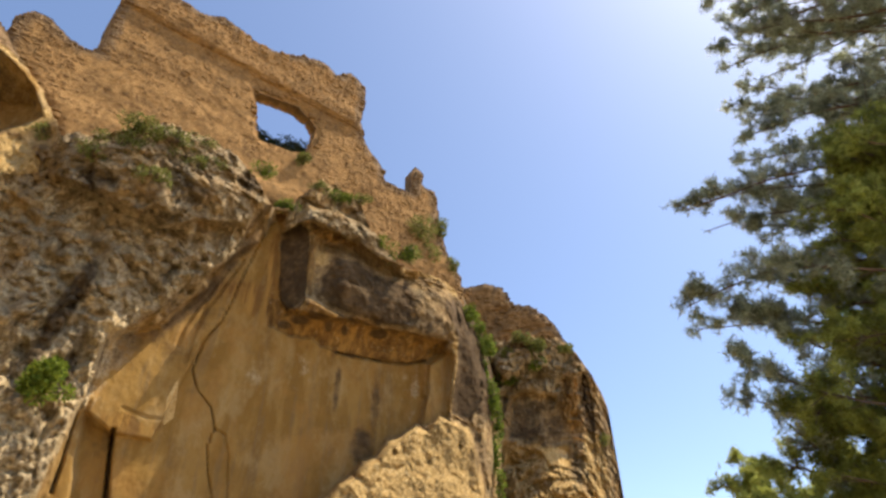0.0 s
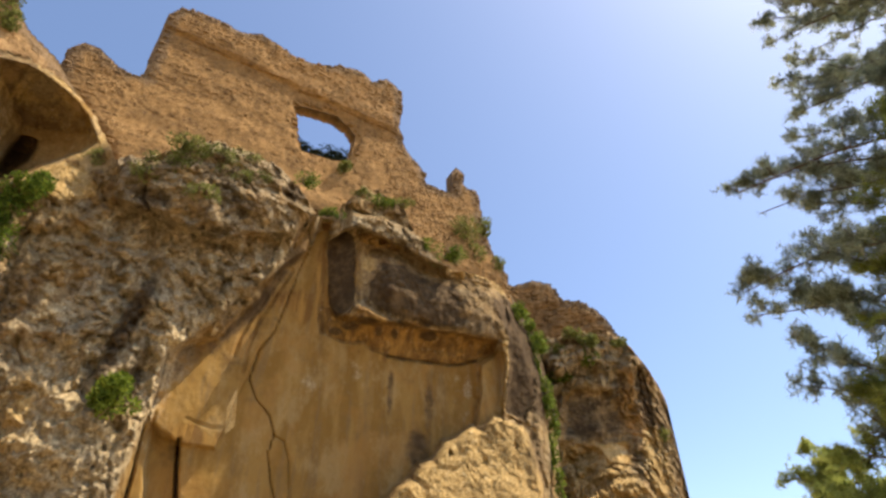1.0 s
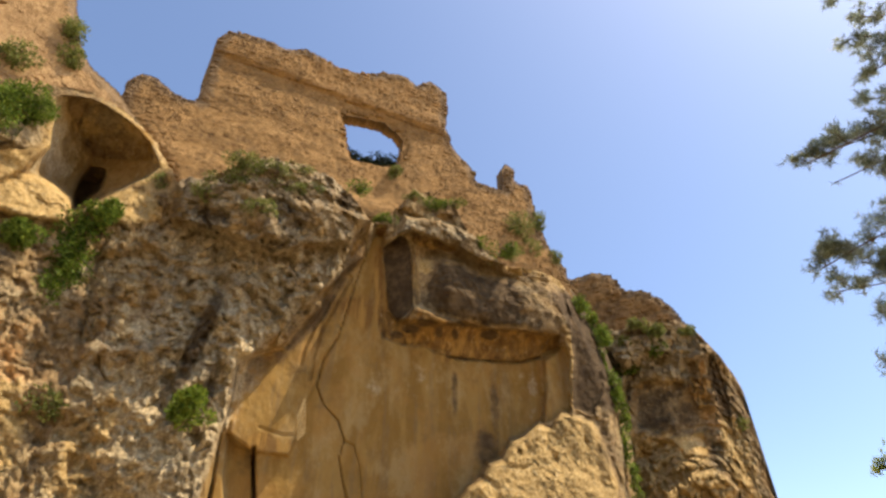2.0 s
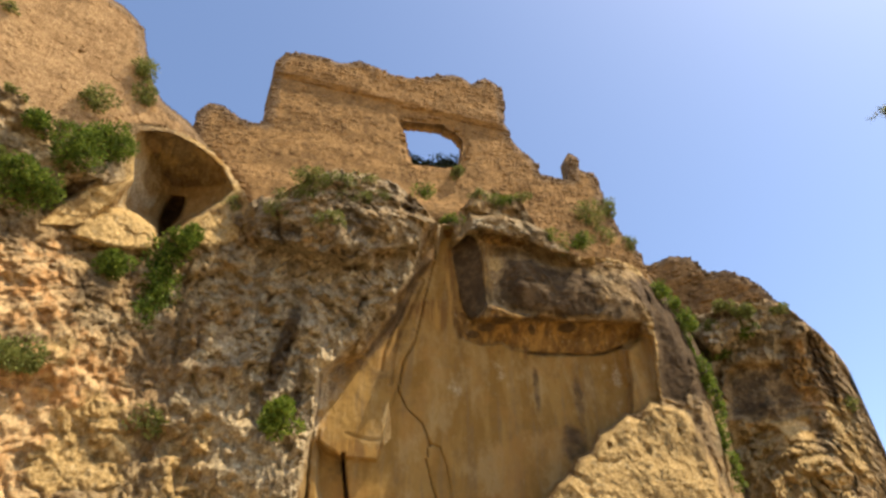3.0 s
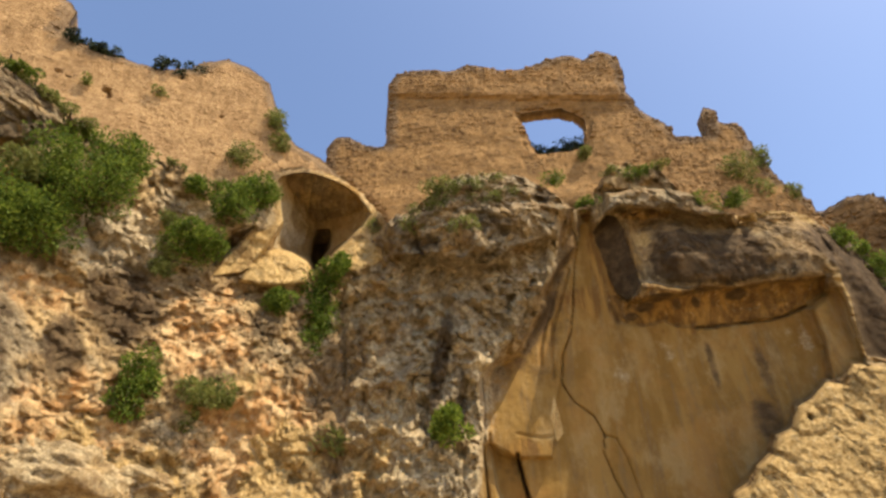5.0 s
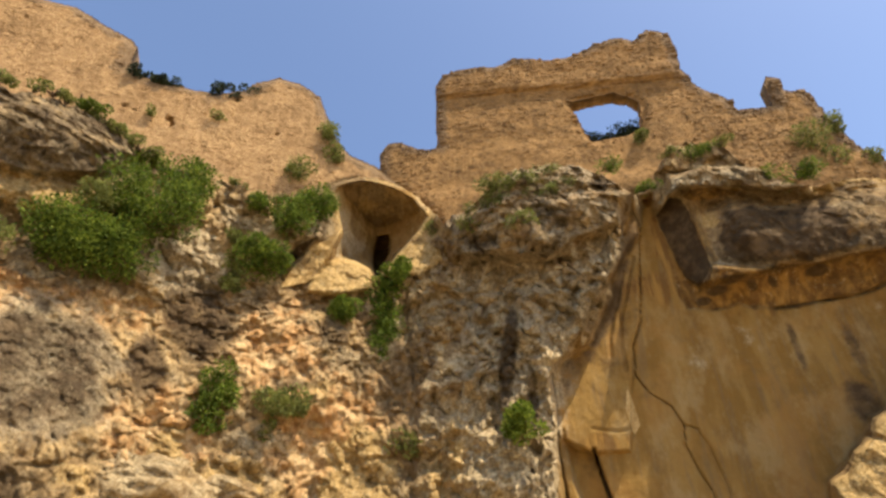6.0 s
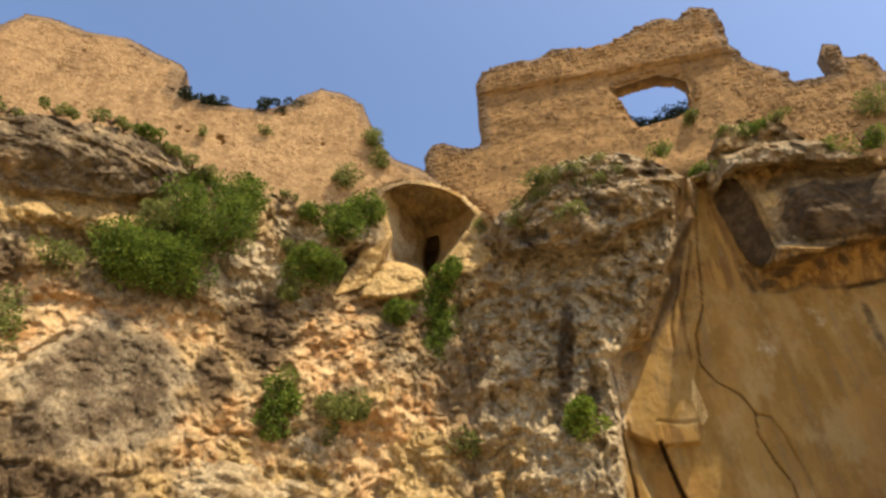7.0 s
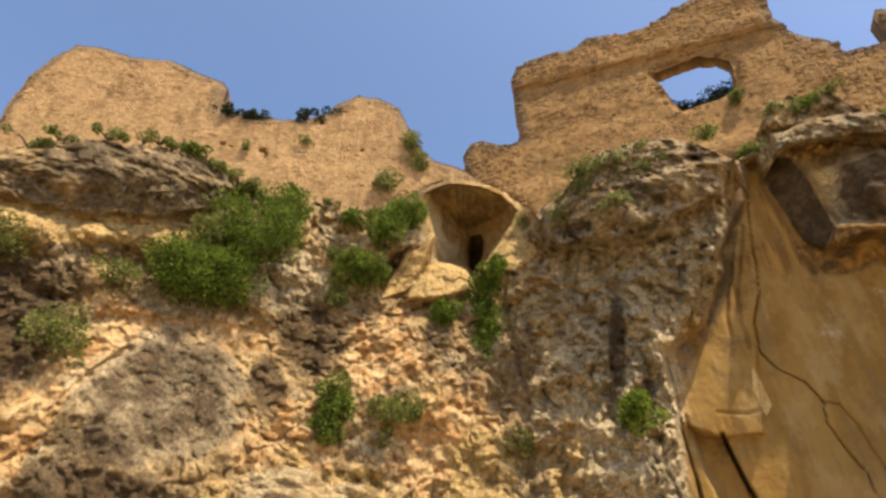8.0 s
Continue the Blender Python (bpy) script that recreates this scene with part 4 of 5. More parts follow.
# ---- plants ----
def face_depth(face, a, q):
    """How far out the rock lies at a bearing and a rise."""
    i = int(np.argmin(abs(face.a[:, 0] - a)))
    j = int(np.argmin(abs(face.q[i] - q)))
    return float(face.r[i, j])


def tubes(paths, sides=6):
    """Tapered stems: each path is a list of (place, radius)."""
    verts, faces = [], []
    for path in paths:
        start = len(verts)
        for k, (p, rad) in enumerate(path):
            way = (path[min(k + 1, len(path) - 1)][0] - path[max(k - 1, 0)][0]).normalized()
            side = way.cross(Vector((0.31, 0.17, 0.93))).normalized()
            up = way.cross(side)
            for s in range(sides):
                t = 2 * math.pi * s / sides
                verts.append(p + rad * (math.cos(t) * side + math.sin(t) * up))
        for k in range(len(path) - 1):
            for s in range(sides):
                a, b = start + k * sides + s, start + k * sides + (s + 1) % sides
                faces.append((a, b, b + sides, a + sides))
    return [tuple(v) for v in verts], faces


def leaves(points, ways, length, width, rng):
    """Folded pointed leaves at points, each along its way."""
    n = len(points)
    side = np.cross(ways, rng.normal(size=(n, 3)))
    side /= np.linalg.norm(side, axis=1, keepdims=True) + 1e-9
    up = np.cross(ways, side)
    ln, wd = (length * rng.uniform(0.7, 1.3, (n, 1))), (width * rng.uniform(0.7, 1.3, (n, 1)))
    mid = points + ways * ln * 0.5 - up * wd * 0.25
    verts = np.stack([points, mid + side * wd * 0.5, points + ways * ln, mid - side * wd * 0.5], 1).reshape(-1, 3)
    k = np.arange(n)[:, None] * 4
    return verts, np.concatenate([k + [0, 1, 2], k + [0, 2, 3]])


def bush(face, a, q, wide, high, count, material, label, name="bush", fall=0.0, depth=0.8, away=0.0, leaf=0.10, seed=0, r=None, lean=0.0):
    """A bush rooted in the rock: stems, and clumps of leaves round their ends. fall: it hangs down by so many metres."""
    rng = np.random.default_rng(int(abs(a) * 100 + q * 1000) + seed)
    r = (face_depth(face, a, q) if r is None else r) + away
    root = np.array(place(a, q, r + 0.05))
    t = radians(a)
    side, back, up = np.array((math.cos(t), math.sin(t), 0)), np.array((-math.sin(t), math.cos(t), 0)), np.array((0, 0, 1.0))
    wide, high, count = wide * 1.12, high * 1.15, int(count * 1.25)
    n = max(6, int(7 + 5.5 * wide * (high + fall) + 8 * fall))
    c = rng.normal(size=(n, 3))
    c /= np.linalg.norm(c, axis=1, keepdims=True)
    c *= rng.uniform(0.25, 1.0, (n, 1)) ** 0.6
    middle = root - back * depth * wide * 0.30 + up * (0.05 * high)
    droop = np.linspace(0, 1, n)[:, None] * fall
    clumps = middle + side * c[:, :1] * wide * 0.42 - back * c[:, 1:2] * depth * wide * 0.30 + up * c[:, 2:] * high * 0.40 - up * droop + side * lean * droop
    size = 0.24 * min(wide, high + fall * 0.3) * rng.uniform(0.6, 1.25, n) + 0.04
    pick = rng.integers(0, n, count)
    d = rng.normal(size=(count, 3))
    d /= np.linalg.norm(d, axis=1, keepdims=True)
    pts = clumps[pick] + d * (size[pick] * rng.uniform(0.25, 1.0, count) ** 0.5)[:, None] * np.array((1, 1, 0.85))
    ways = d + rng.normal(size=(count, 3)) * 0.6 + up * (-0.5 if fall else 0.25)
    ways /= np.linalg.norm(ways, axis=1, keepdims=True)
    v, f = leaves(pts, ways, leaf, leaf * 0.55, rng)
    thing = tagged(new(name), label, name, name + ("es" if name == "bush" else "s") + " on the cliff")
    thing.location = Vector(root)
    part("foliage", mesh_of("foliage", v - root, f, material, False), thing)
    stems = []
    for k in rng.choice(n, min(n, 9), False):
        end = Vector(clumps[k] - root)
        bend = Vector(rng.normal(size=3) * 0.08 * wide)
        stems.append([(Vector(back * 0.2), 0.03), (end * 0.5 + bend, 0.018), (end, 0.006)])
    part("woody_base", mesh_of("woody_base", *tubes(stems, 5), BARK), thing, "thin woody stems")
    return thing


LUSH = "lush green bush growing out of the rock face"
VINE = "green creeper hanging down the orange rock"
OLIVE = "dull olive scrub on the weathered rock"
TUFT = "small green tuft growing in a crack"


def plants():
    m = MAIN
    # big bushes under the long wall
    bush(m, 81.4, 0.590, 2.2, 1.7, 4600, BRUSH, "large dense green bush on the cliff face", seed=1)
    bush(m, 77.8, 0.600, 1.8, 1.6, 3600, BRUSH, "large dense green bush on the cliff face", seed=2)
    bush(m, 76.0, 0.700, 2.7, 1.9, 4600, BRUSH, LUSH, seed=3)
    bush(m, 73.6, 0.790, 1.6, 1.5, 2600, BRUSH, LUSH, seed=4)
    bush(m, 80.5, 0.690, 1.2, 0.9, 1100, DRY, OLIVE, seed=5)
    bush(m, 63.9, 0.655, 1.8, 1.3, 2600, BRUSH, LUSH, seed=6)
    bush(m, 66.0, 0.610, 0.7, 1.0, 700, DRY, OLIVE, seed=61)
    bush(m, 61.4, 0.770, 1.3, 1.3, 1900, BRUSH, LUSH, seed=7)
    bush(m, 58.6, 0.815, 1.2, 1.1, 1700, BRUSH, LUSH, seed=8)
    bush(m, 64.6, 0.790, 0.9, 0.7, 800, BRUSH, LUSH, seed=9)
    # creepers
    bush(m, 49.9, 0.640, 1.2, 0.9, 4200, BRUSH, VINE, "creeper", fall=2.5, seed=10, leaf=0.11, lean=0.06)
    bush(m, 48.6, 0.675, 0.9, 0.8, 1300, BRUSH, LUSH, seed=11)
    bush(m, 54.4, 0.572, 1.2, 0.65, 1300, BRUSH, LUSH, seed=12)
    bush(m, 65.0, 0.415, 0.9, 0.8, 1900, BRUSH, VINE, "creeper", fall=1.1, seed=13)
    bush(m, 59.2, 0.385, 1.3, 0.8, 1300, DRY, OLIVE, seed=14)
    bush(m, 60.0, 0.345, 0.4, 0.6, 300, DRY, OLIVE, seed=141)
    bush(m, 35.6, 0.358, 1.15, 0.75, 1100, CREEPER, "bright green tuft on the bare buttress", seed=15, leaf=0.13)
    bush(m, 90.0, 0.430, 1.6, 1.1, 900, DRY, OLIVE, seed=16)
    bush(m, 87.5, 0.560, 1.1, 0.7, 500, DRY, OLIVE, seed=17)
    bush(m, 97.0, 0.560, 1.2, 1.0, 700, DRY, OLIVE, seed=18)
    bush(m, 47.0, 0.330, 0.7, 0.7, 260, DRY, "sparse dry scrub on the orange rock", seed=19)
    bush(m, 66.5, 0.700, 0.8, 0.5, 350, DRY, OLIVE, seed=20)
    # along the top of the layered ledge
    for a, q, w, h, k, mat in ((98.6, 0.755, 1.3, 0.40, 600, DRY), (96.6, 0.795, 0.9, 0.30, 350, DRY), (93.0, 0.848, 0.8, 0.45, 500, DRY), (89.8, 0.872, 0.35, 0.35, 130, DRY),
                               (88.2, 0.885, 0.7, 0.30, 300, DRY), (86.9, 0.88, 0.4, 0.25, 130, DRY), (85.0, 0.885, 1.1, 0.55, 900, BRUSH), (83.2, 0.87, 0.9, 0.35, 420, DRY),
                               (81.7, 0.868, 0.6, 0.45, 380, DRY), (79.3, 0.840, 1.3, 0.8, 1100, DRY), (77.6, 0.82, 0.9, 0.8, 700, BRUSH), (68.0, 0.838, 0.6, 0.28, 240, DRY)):
        bush(m, a, q, w * 1.2, h * 0.6, int(k * 0.9), mat, "low scrub along the ledge under the wall", depth=0.4, away=-0.05, leaf=0.08)
    # on the crown boulder and round the window wall's foot
    for a, q, w, h, k, mat in ((36.4, 0.90, 1.5, 0.9, 1500, DRY), (38.3, 0.845, 1.2, 0.7, 900, DRY), (34.2, 0.80, 1.1, 0.7, 800, DRY), (33.6, 0.915, 1.0, 0.6, 600, DRY),
                               (37.0, 0.86, 0.8, 0.6, 600, DRY), (31.5, 0.87, 1.2, 0.7, 500, DRY), (28.5, 0.88, 0.9, 0.5, 300, DRY), (40.0, 0.80, 1.0, 0.7, 500, DRY), (22.6, 0.905, 0.65, 0.8, 600, BRUSH), (18.6, 0.820, 1.0, 0.6, 800, BRUSH), (13.4, 0.868, 1.5, 0.8, 1300, BRUSH),
                               (10.6, 0.875, 1.0, 0.6, 700, DRY), (4.9, 0.735, 1.6, 1.0, 1500, BRUSH), (44.7, 0.785, 0.8, 0.8, 500, DRY), (15.5, 0.895, 0.8, 0.5, 400, DRY),
                               (7.2, 0.760, 1.0, 0.6, 600, BRUSH), (30.5, 0.93, 0.9, 0.5, 300, DRY)):
        bush(m, a, q, w * 1.1, h * 0.75, int(k * 0.65), mat, "green scrub on the dark rock below the ruin", depth=0.3, leaf=0.075)
    for a, q, w, h, k, mat in ((18.1, 0.957, 0.7, 0.5, 400, DRY), (2.6, 0.790, 1.2, 1.0, 900, DRY), (-0.2, 0.80, 0.5, 1.3, 400, DRY), (-1.0, 0.70, 0.7, 1.0, 700, DRY), (1.0, 0.73, 0.9, 0.9, 500, DRY)):
        bush(m, a, q, w, h, k, mat, "tuft of scrub clinging to the ruined wall", r=16.9 / math.cos(radians(a - 35)))
    for a, q, w, h, k, mat in ((58.7, 1.03, 0.7, 1.4, 700, DRY), (57.7, 0.98, 0.6, 0.8, 500, DRY), (61.6, 0.905, 0.9, 1.0, 700, DRY), (79.5, 0.94, 0.5, 0.25, 120, DRY), (72.5, 1.0, 0.5, 0.3, 120, DRY)):
        bush(m, a, q, w, h, k, mat, "tuft of scrub clinging to the pale wall", r=16.75 / math.cos(radians(a - 62)) + (0.1 if a < 59 else 0))
    for a, z, w, h, k in ((81.3, 19.95, 1.6, 0.42, 900), (78.6, 19.95, 1.2, 0.36, 700), (72.3, 20.1, 1.5, 0.42, 800), (69.6, 20.5, 0.9, 0.8, 600)):
        d = 17.2 / math.cos(radians(a - 62))
        bush(m, a, (z - EYE) / d, w, h, k, DARK, "dark shrub growing on top of the wall", "shrub", r=d)
    for a, z, w, h, k, s in ((26.9, 20.45, 1.5, 1.2, 1500, 7), (25.6, 20.4, 1.6, 1.3, 1700, 1), (23.9, 20.3, 1.6, 1.2, 1600, 2), (22.2, 20.25, 1.6, 1.2, 1500, 3), (20.4, 20.3, 1.6, 1.3, 1500, 5), (18.8, 20.35, 1.4, 1.2, 1300, 6), (24.2, 20.55, 0.4, 1.1, 400, 4)):
        bush(m, a, (z - EYE) / 19.6, w, h, k, DARK, "dark shrub behind the wall, seen through its window", "shrub", r=19.6, seed=s)
    # the creeper in the cleft between the two cliffs, and scrub on the farther one
    for a, q, w, fall, k in ((-3.4, 0.60, 0.9, 0.5, 800), (-4.3, 0.565, 0.7, 0.7, 700), (-5.1, 0.53, 0.9, 0.6, 800), (-4.5, 0.485, 0.6, 0.8, 600), (-5.3, 0.44, 0.7, 1.0, 800), (-5.7, 0.40, 0.5, 1.2, 600),
                             (-5.3, 0.345, 0.6, 1.2, 600), (-5.6, 0.29, 0.45, 1.0, 400), (-3.9, 0.52, 0.5, 0.4, 300)):
        bush(m, a, q, w * 0.6, 0.5, int(k * 0.75), CREEPER, "green creeper trailing down the cleft between the cliffs", "creeper", fall=fall, r=20.6 + (a % 0.7), lean=0.05)
    for a, q, w, h, k, mat in ((-10.1, 0.51, 1.5, 1.2, 800, DRY), (-10.2, 0.475, 1.1, 1.0, 600, BRUSH), (-6.9, 0.445, 1.4, 1.2, 800, BRUSH), (-8.5, 0.53, 1.4, 0.6, 500, DRY), (-13.3, 0.50, 1.2, 0.6, 400, DRY),
                               (-7.0, 0.50, 1.0, 0.8, 400, DRY), (-15.6, 0.33, 0.8, 1.0, 400, DRY)):
        bush(FAR, a, q, w * 0.75, h * 0.6, k // 2, mat, "green scrub on the distant overhang", leaf=0.14)


plants()


def tuft_meshes(points, ways, rng, needles=24, length=0.07, width=0.010):
    n = len(points)
    p, w = np.repeat(points, needles, 0), np.repeat(ways, needles, 0)
    d = w * rng.uniform(0.1, 0.9, (n * needles, 1)) + rng.normal(size=p.shape) * 0.55
    d /= np.linalg.norm(d, axis=1, keepdims=True)
    side = np.cross(d, rng.normal(size=p.shape))
    side /= np.linalg.norm(side, axis=1, keepdims=True)
    p = p + w * rng.uniform(-0.06, 0.03, (n * needles, 1))
    tip = p + d * length * rng.uniform(0.7, 1.25, (n * needles, 1))
    verts = np.stack([p - side * width * 0.5, p + side * width * 0.5, tip], 1).reshape(-1, 3)
    return verts, np.arange(len(verts)).reshape(-1, 3)


def pine(foot, height, limbs, material, label, seed, per=7.0, twig=0.55, tufts=9, needles=24, length=0.072):
    """A pine: a tapered trunk, limbs to the given ends, twigs along them and tufts of needles along the twigs."""
    rng = np.random.default_rng(seed)
    foot = Vector(foot)
    tree = tagged(new("pine_tree"), label, "tree")
    tree.location = foot
    top = Vector((0.3, -0.2, height))
    trunk = [[(top * (k / 12) + Vector((0.10 * math.sin(k * 1.1), 0.08 * math.cos(k * 0.9), 0)), 0.17 * (1 - 0.85 * k / 12) + 0.02) for k in range(13)]]
    part("trunk", mesh_of("trunk", *tubes(trunk, 9), BARK), tree)
    branches, points, ways = [], [], []
    for end in limbs:
        end = Vector(end) - foot
        base = top * min(0.97, max(0.08, (end.z - 0.25 * math.hypot(end.x, end.y)) / height))
        span = end - base
        sag = Vector(rng.normal(size=3)) * 0.08 * span.length + Vector((0, 0, -0.06 * span.length))
        curve = [base + span * k + sag * (4 * k * (1 - k)) + Vector(rng.normal(size=3)) * 0.035 for k in np.linspace(0, 1, 9)]
        curve[-1] = end
        branches.append([(p, 0.035 * (1 - 0.85 * k / 8) + 0.004) for k, p in enumerate(curve)])
        for s in range(int(per * span.length)):
            at = rng.uniform(0.2, 1.0) ** 0.7
            k = min(int(at * 8), 7)
            p = curve[k].lerp(curve[k + 1], at * 8 - k)
            way = (span.normalized() * 0.7 + Vector(rng.normal(size=3)) * 0.6 + Vector((0, 0, 0.45))).normalized()
            ln = twig * rng.uniform(0.4, 1.1) * (1.1 - 0.6 * at)
            tip = p + way * ln
            mid = p.lerp(tip, 0.5) + Vector((0, 0, -0.05 * ln))
            branches.append([(p, 0.007), (mid, 0.006), (tip, 0.004)])
            for j in range(tufts):
                along = 1.0 - 0.55 * rng.uniform() ** 2.2
                points.append(np.array(p.lerp(tip, along)) + rng.normal(size=3) * 0.05)
                ways.append(np.array((way * 0.7 + Vector(rng.normal(size=3)) * 0.55 + Vector((0, 0, 0.25))).normalized()))
        points.append(np.array(end)), ways.append(np.array(span.normalized()))
    part("bough", mesh_of("bough", *tubes(branches, 4), BARK), tree)
    v, f = tuft_meshes(np.array(points), np.array(ways), rng, needles, length)
    part("foliage", mesh_of("foliage", v, f, material, False), tree)
    return tree


def spot(a, q, r):
    """A place by bearing and rise, seen from where the walk begins."""
    return place(a - 0.34, q - 0.0079 * (1 + q * q), r) + Vector((0, -0.38, -0.045))


def pines():
    rng = np.random.default_rng(5)
    near = []
    for k in range(100):
        q = rng.uniform(0.06, 0.82) if k % 5 < 3 else rng.uniform(0.06, 0.36)
        near.append(spot(float(np.interp(q, [0.1, 0.27, 0.30, 0.37, 0.42, 0.45, 0.49, 0.52, 0.60, 0.8], [-24, -27.5, -30.5, -33, -31, -29, -29.5, -33.5, -38, -42])) - 15 * rng.uniform() ** 1.4, q, rng.uniform(7.2, 9.4)))
    for k in range(95):
        q = rng.uniform(0.06, 0.74)
        near.append(spot(float(np.interp(q, [0.1, 0.37, 0.62, 0.8], [-32, -38, -41, -45])) - 9 * rng.uniform(), q, rng.uniform(8.0, 9.6)))
    pine(place(-57, -EYE / 8.6, 8.6), 11, near, NEEDLE, "bushy green pine in sunlight beside the cliff", 1, per=9, tufts=17, twig=0.66, needles=16, length=0.085)
    high = [spot(a, q, r) for a, q, r in ((-38.3, 1.33, 9.6), (-38.5, 1.24, 9.8), (-37.3, 1.17, 9.8), (-36.8, 1.09, 9.6), (-36.4, 0.98, 9.7), (-36.0, 0.885, 9.5), (-37.4, 1.03, 9.9),
                                          (-34.5, 0.77, 9.0), (-36.7, 0.74, 9.2), (-39.0, 1.42, 9.8), (-37.5, 0.93, 9.6), (-35.0, 0.83, 9.4),
                                         (-27.9, 0.76, 8.2), (-30.4, 0.765, 8.3), (-29.2, 0.70, 8.2), (-25.4, 0.555, 8.0), (-27.6, 0.55, 8.1), (-25.2, 0.51, 8.0), (-29.8, 0.54, 8.2), (-28.1, 0.373, 7.8),
                                         (-29.0, 0.45, 8.0), (-31.5, 0.62, 8.3), (-33.5, 0.68, 8.5), (-32.0, 0.52, 8.2), (-30.6, 0.325, 7.9), (-34.0, 0.60, 8.5))]
    for k in range(74):
        q = rng.uniform(0.66, 1.55)
        high.append(spot(-39.5 - 14 * rng.uniform() ** 1.2, q, rng.uniform(8.8, 11)))
    pine(place(-60, -EYE / 10.2, 10.2), 18, high, NEEDLE_BLUE, "tall grey-green pine, dark against the sky", 2, per=7, tufts=15, twig=0.52, needles=15, length=0.095)
    low = [spot(-23.6 + da, 0.25 + dq, 12.2 + dr) for da, dq, dr in ((0, 0, 0), (-1.2, 0.005, 0.3), (-2.2, 0.035, 0), (-3.0, 0.025, 0.4), (-4.0, 0.03, 0.2), (-5.2, 0.01, 0), (-1.8, -0.03, -0.4), (-3.4, -0.03, 0.3), (-0.8, -0.05, 0.2), (-5, -0.05, 0.2))]
    for k in range(22):
        low.append(spot(-25.2 - 7 * rng.uniform(), rng.uniform(0.08, 0.265), 12.2 + rng.uniform(-0.6, 0.6)))
    pine(place(-27, -EYE / 12.4, 12.4), 4.4, low, NEEDLE, "small green pine at the cliff's foot", 3, per=16, tufts=13, twig=0.42)


pines()


# ---- loose boulders lodged on the foot of the cliff ----
def boulder(a, q, wide, high, label, seed):
    bm = bmesh.new()
    bmesh.ops.create_icosphere(bm, subdivisions=6, radius=1.0)
    p = np.array([v.co for v in bm.verts])
    value, gap = blocks(p[:, 0] * 1.4 + seed, p[:, 1] * 1.4, p[:, 2] * 1.4, seed)
    chip, split = blocks(p[:, 0] * 4.5 + seed, p[:, 1] * 4.5, p[:, 2] * 4.5, seed + 40)
    out = 1 + 0.30 * (crags(p[:, 0] * 1.2 + seed, p[:, 1] * 1.2, p[:, 2] * 1.2, 5, seed) - 0.5) + 0.42 * (value - 0.5) * smooth(gap, 0, 0.3) + 0.12 * (chip - 0.5) * smooth(split, 0, 0.2)
    p = p * out[:, None] * np.array((wide, 0.8 * wide, high)) / 2
    for v, co in zip(bm.verts, p):
        v.co = co
    me = bpy.data.meshes.new("boulder")
    bm.to_mesh(me)
    bm.free()
    me.materials.append(ROCK)
    me.polygons.foreach_set("use_smooth", np.ones(len(me.polygons), bool))
    for key, amount in (("grey", 0.45), ("pale", 0.42), ("fresh", 0.35)):
        me.attributes.new(key, "FLOAT", "POINT").data.foreach_set("value", np.full(len(me.vertices), amount, np.float32))
    ob = tagged(new("boulder", me), label, "boulder", "boulders on the cliff")
    ob.location, ob.rotation_euler = place(a, q, face_depth(MAIN, a, q) + 0.22 * wide), (0.1, 0.15, radians(a))
    return ob


boulder(68.6, 0.225, 3.4, 1.7, "pale grey broken boulder lodged at the cliff's foot", 3)
boulder(62.4, 0.245, 1.6, 0.8, "grey angular boulder wedged in the orange rubble", 5)
boulder(60.5, 0.335, 1.2, 0.6, "grey flat boulder below a clump of scrub", 8)
boulder(49.8, 0.205, 1.3, 0.8, "tan boulder among pale rubble", 11)


# ---- stones of the walls ----
def stone_shape(rng):
    """A rough block, one unit wide and high, with a worn face."""
    j = lambda s: rng.uniform(-s, s)
    back = [(x, 0.5, z) for x, z in ((-0.5, -0.5), (0.5, -0.5), (0.5, 0.5), (-0.5, 0.5))]
    ring = [(x * 0.94 + j(0.05), -0.2, z * 0.92 + j(0.06)) for x, _, z in back]
    face = [(x * 0.72 + j(0.08), -0.5 + j(0.1), z * 0.66 + j(0.1)) for x, _, z in back]
    faces = [(8, 9, 10, 11)]
    for a in (0, 4):
        faces += [(a + k, a + (k + 1) % 4, a + 4 + (k + 1) % 4, a + 4 + k) for k in range(4)]
    return np.array(back + ring + face), np.array(faces)


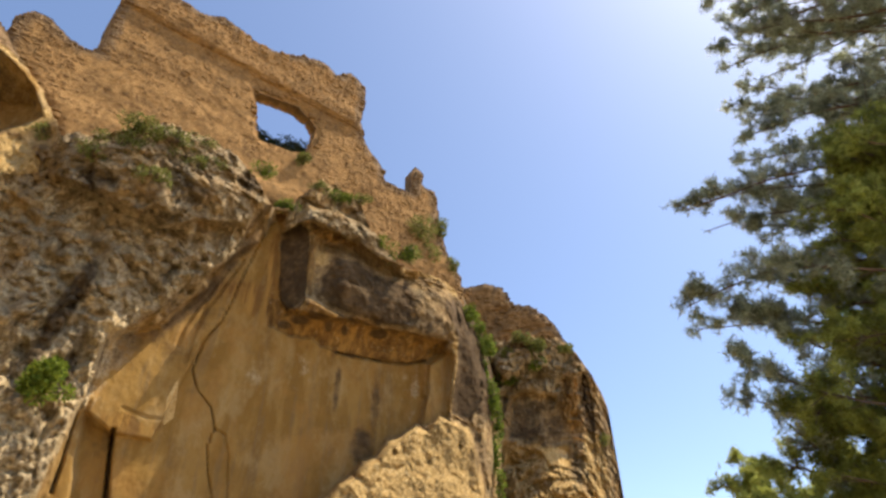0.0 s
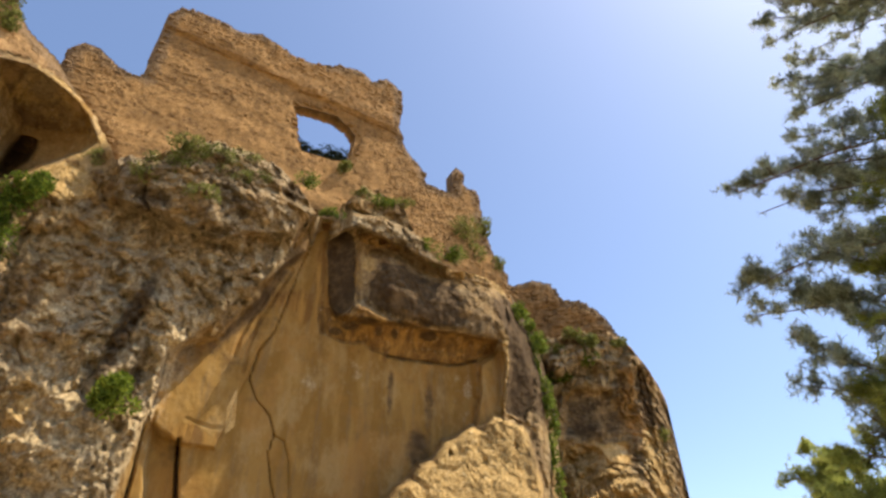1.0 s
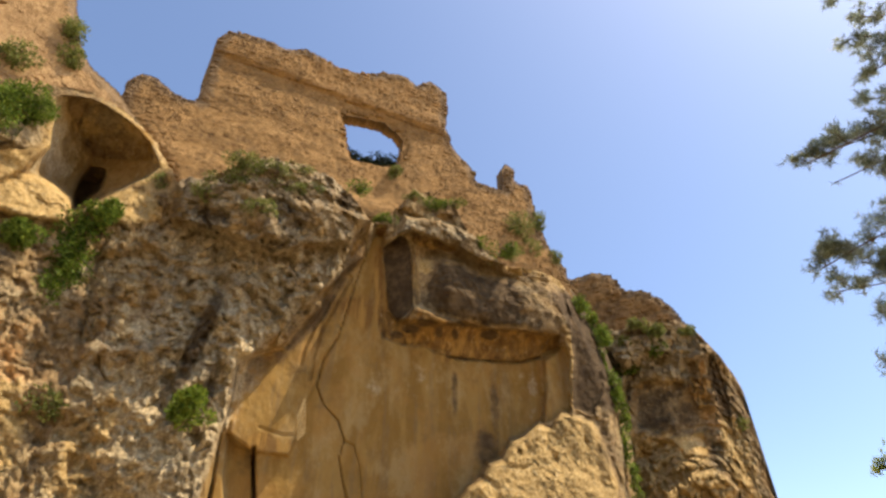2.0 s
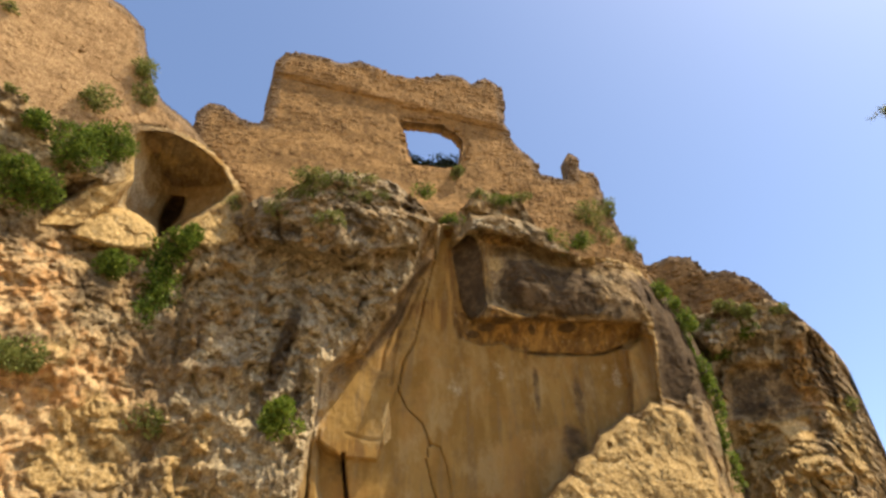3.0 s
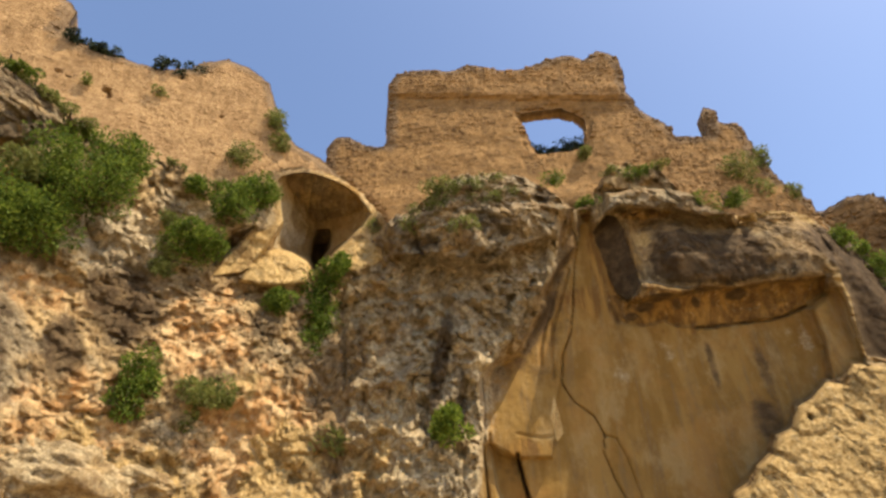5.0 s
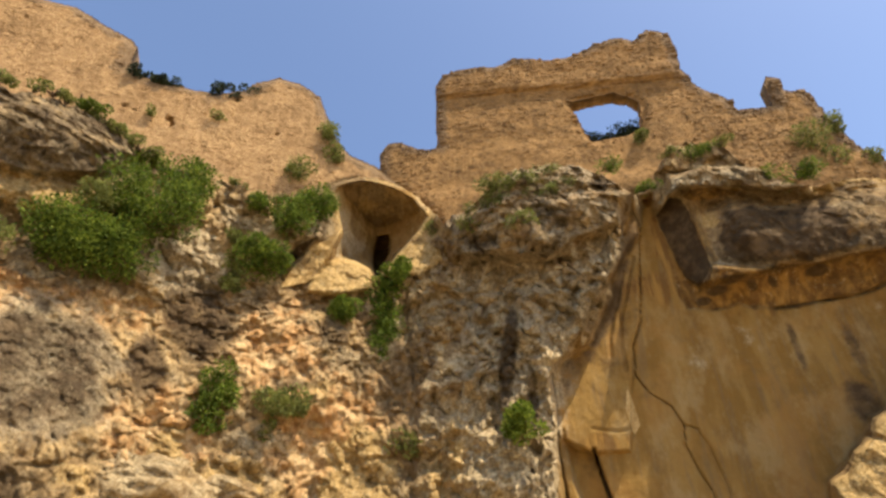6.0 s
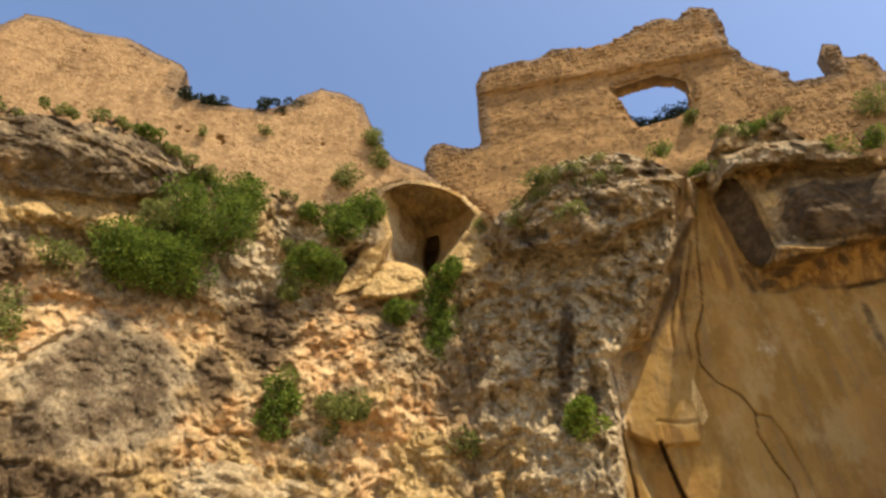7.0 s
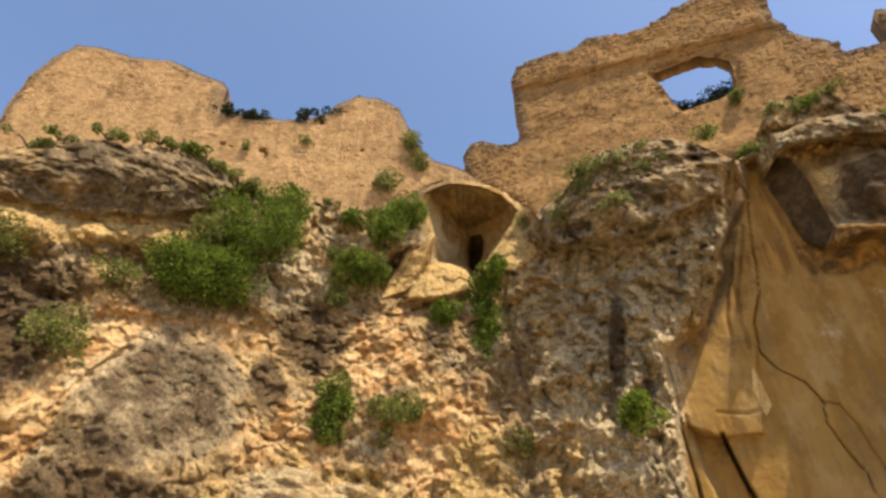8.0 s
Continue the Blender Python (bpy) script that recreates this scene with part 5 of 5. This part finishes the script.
def lay_stones(wall, frame_m, outline, top, holes, relief, bulge, seed, material, proud, own, course=(0.10, 0.19), long=(0.12, 0.40), low=None, margin=0.14):
    """Courses of stones on a wall's face. Those inside the stretch own=(u0, u1, z0, z1) are pieces, the rest is joined."""
    rng = np.random.default_rng(seed)
    us, zs = [p[0] for p in outline], [p[1] for p in outline]
    z, rows = min(zs), []
    while z < max(zs):
        h = rng.uniform(*course)
        u = min(us) - rng.uniform(0, 0.3)
        while u < max(us):
            ln = rng.uniform(*long)
            rows.append((u + ln / 2, z + h / 2 + 0.05 * math.sin(u * 1.1 + z) + rng.uniform(-0.02, 0.02), ln * rng.uniform(0.75, 1.0), h * rng.uniform(0.75, 1.02)))
            u += ln
        z += h
    s = np.array(rows)
    keep = from_outline(s[:, 0], s[:, 1], outline) > margin
    for hole in holes:
        keep &= from_outline(s[:, 0], s[:, 1], hole) < -0.14
    keep &= rng.uniform(size=len(s)) < 0.86
    if low is not None:
        keep &= s[:, 1] > low
    s = s[keep]
    keep = np.array([proud(u, z) > 0.0085 or rng.uniform() < 0.72 for u, z, _, _ in s])
    s = s[keep]
    depth = wall_front(s[:, 0], s[:, 1], relief, bulge, seed)
    shapes = [stone_shape(rng) for k in range(10)]
    meshes = [mesh_of("stone", *sh, material, False) for sh in shapes]
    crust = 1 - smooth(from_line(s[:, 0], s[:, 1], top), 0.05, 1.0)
    verts, faces, crusts, count, pieces = [], [], [], 0, 0
    for k, ((u, z, ln, h), d) in enumerate(zip(s, depth)):
        out = proud(u, z) * rng.uniform(0.3, 1.3)
        thick = 0.16
        m = Matrix.Translation((u, d - out + thick / 2, z)) @ Matrix.Rotation(rng.normal() * 0.07, 4, "Y") @ Matrix.Diagonal((ln, thick, h, 1))
        i = rng.integers(0, 10)
        if own[0] < u < own[1] and own[2] < z < own[3] and pieces < 300:
            ob = new("stone", meshes[i])
            ob.parent = wall
            ob.matrix_basis = frame_m @ m
            pieces += 1
        else:
            mm = np.array(frame_m @ m)
            v, f = shapes[i]
            verts.append(v @ mm[:3, :3].T + mm[:3, 3])
            faces.append(f + count)
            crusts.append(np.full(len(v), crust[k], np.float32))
            count += len(v)
    rest = part("stonework", mesh_of("stonework", np.concatenate(verts), np.concatenate(faces), material, False), wall)
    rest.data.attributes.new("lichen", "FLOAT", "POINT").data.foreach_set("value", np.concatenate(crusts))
    tagged(rest, kind="stuff")


def castle_proud(u, z):
    if u < -2.9:
        return 0.022
    return 0.026 if z > 22.3 - 0.06 * u else (0.014 if z > 19.9 + 0.5 * math.sin(u) else 0.005) if u < 7 else 0.022


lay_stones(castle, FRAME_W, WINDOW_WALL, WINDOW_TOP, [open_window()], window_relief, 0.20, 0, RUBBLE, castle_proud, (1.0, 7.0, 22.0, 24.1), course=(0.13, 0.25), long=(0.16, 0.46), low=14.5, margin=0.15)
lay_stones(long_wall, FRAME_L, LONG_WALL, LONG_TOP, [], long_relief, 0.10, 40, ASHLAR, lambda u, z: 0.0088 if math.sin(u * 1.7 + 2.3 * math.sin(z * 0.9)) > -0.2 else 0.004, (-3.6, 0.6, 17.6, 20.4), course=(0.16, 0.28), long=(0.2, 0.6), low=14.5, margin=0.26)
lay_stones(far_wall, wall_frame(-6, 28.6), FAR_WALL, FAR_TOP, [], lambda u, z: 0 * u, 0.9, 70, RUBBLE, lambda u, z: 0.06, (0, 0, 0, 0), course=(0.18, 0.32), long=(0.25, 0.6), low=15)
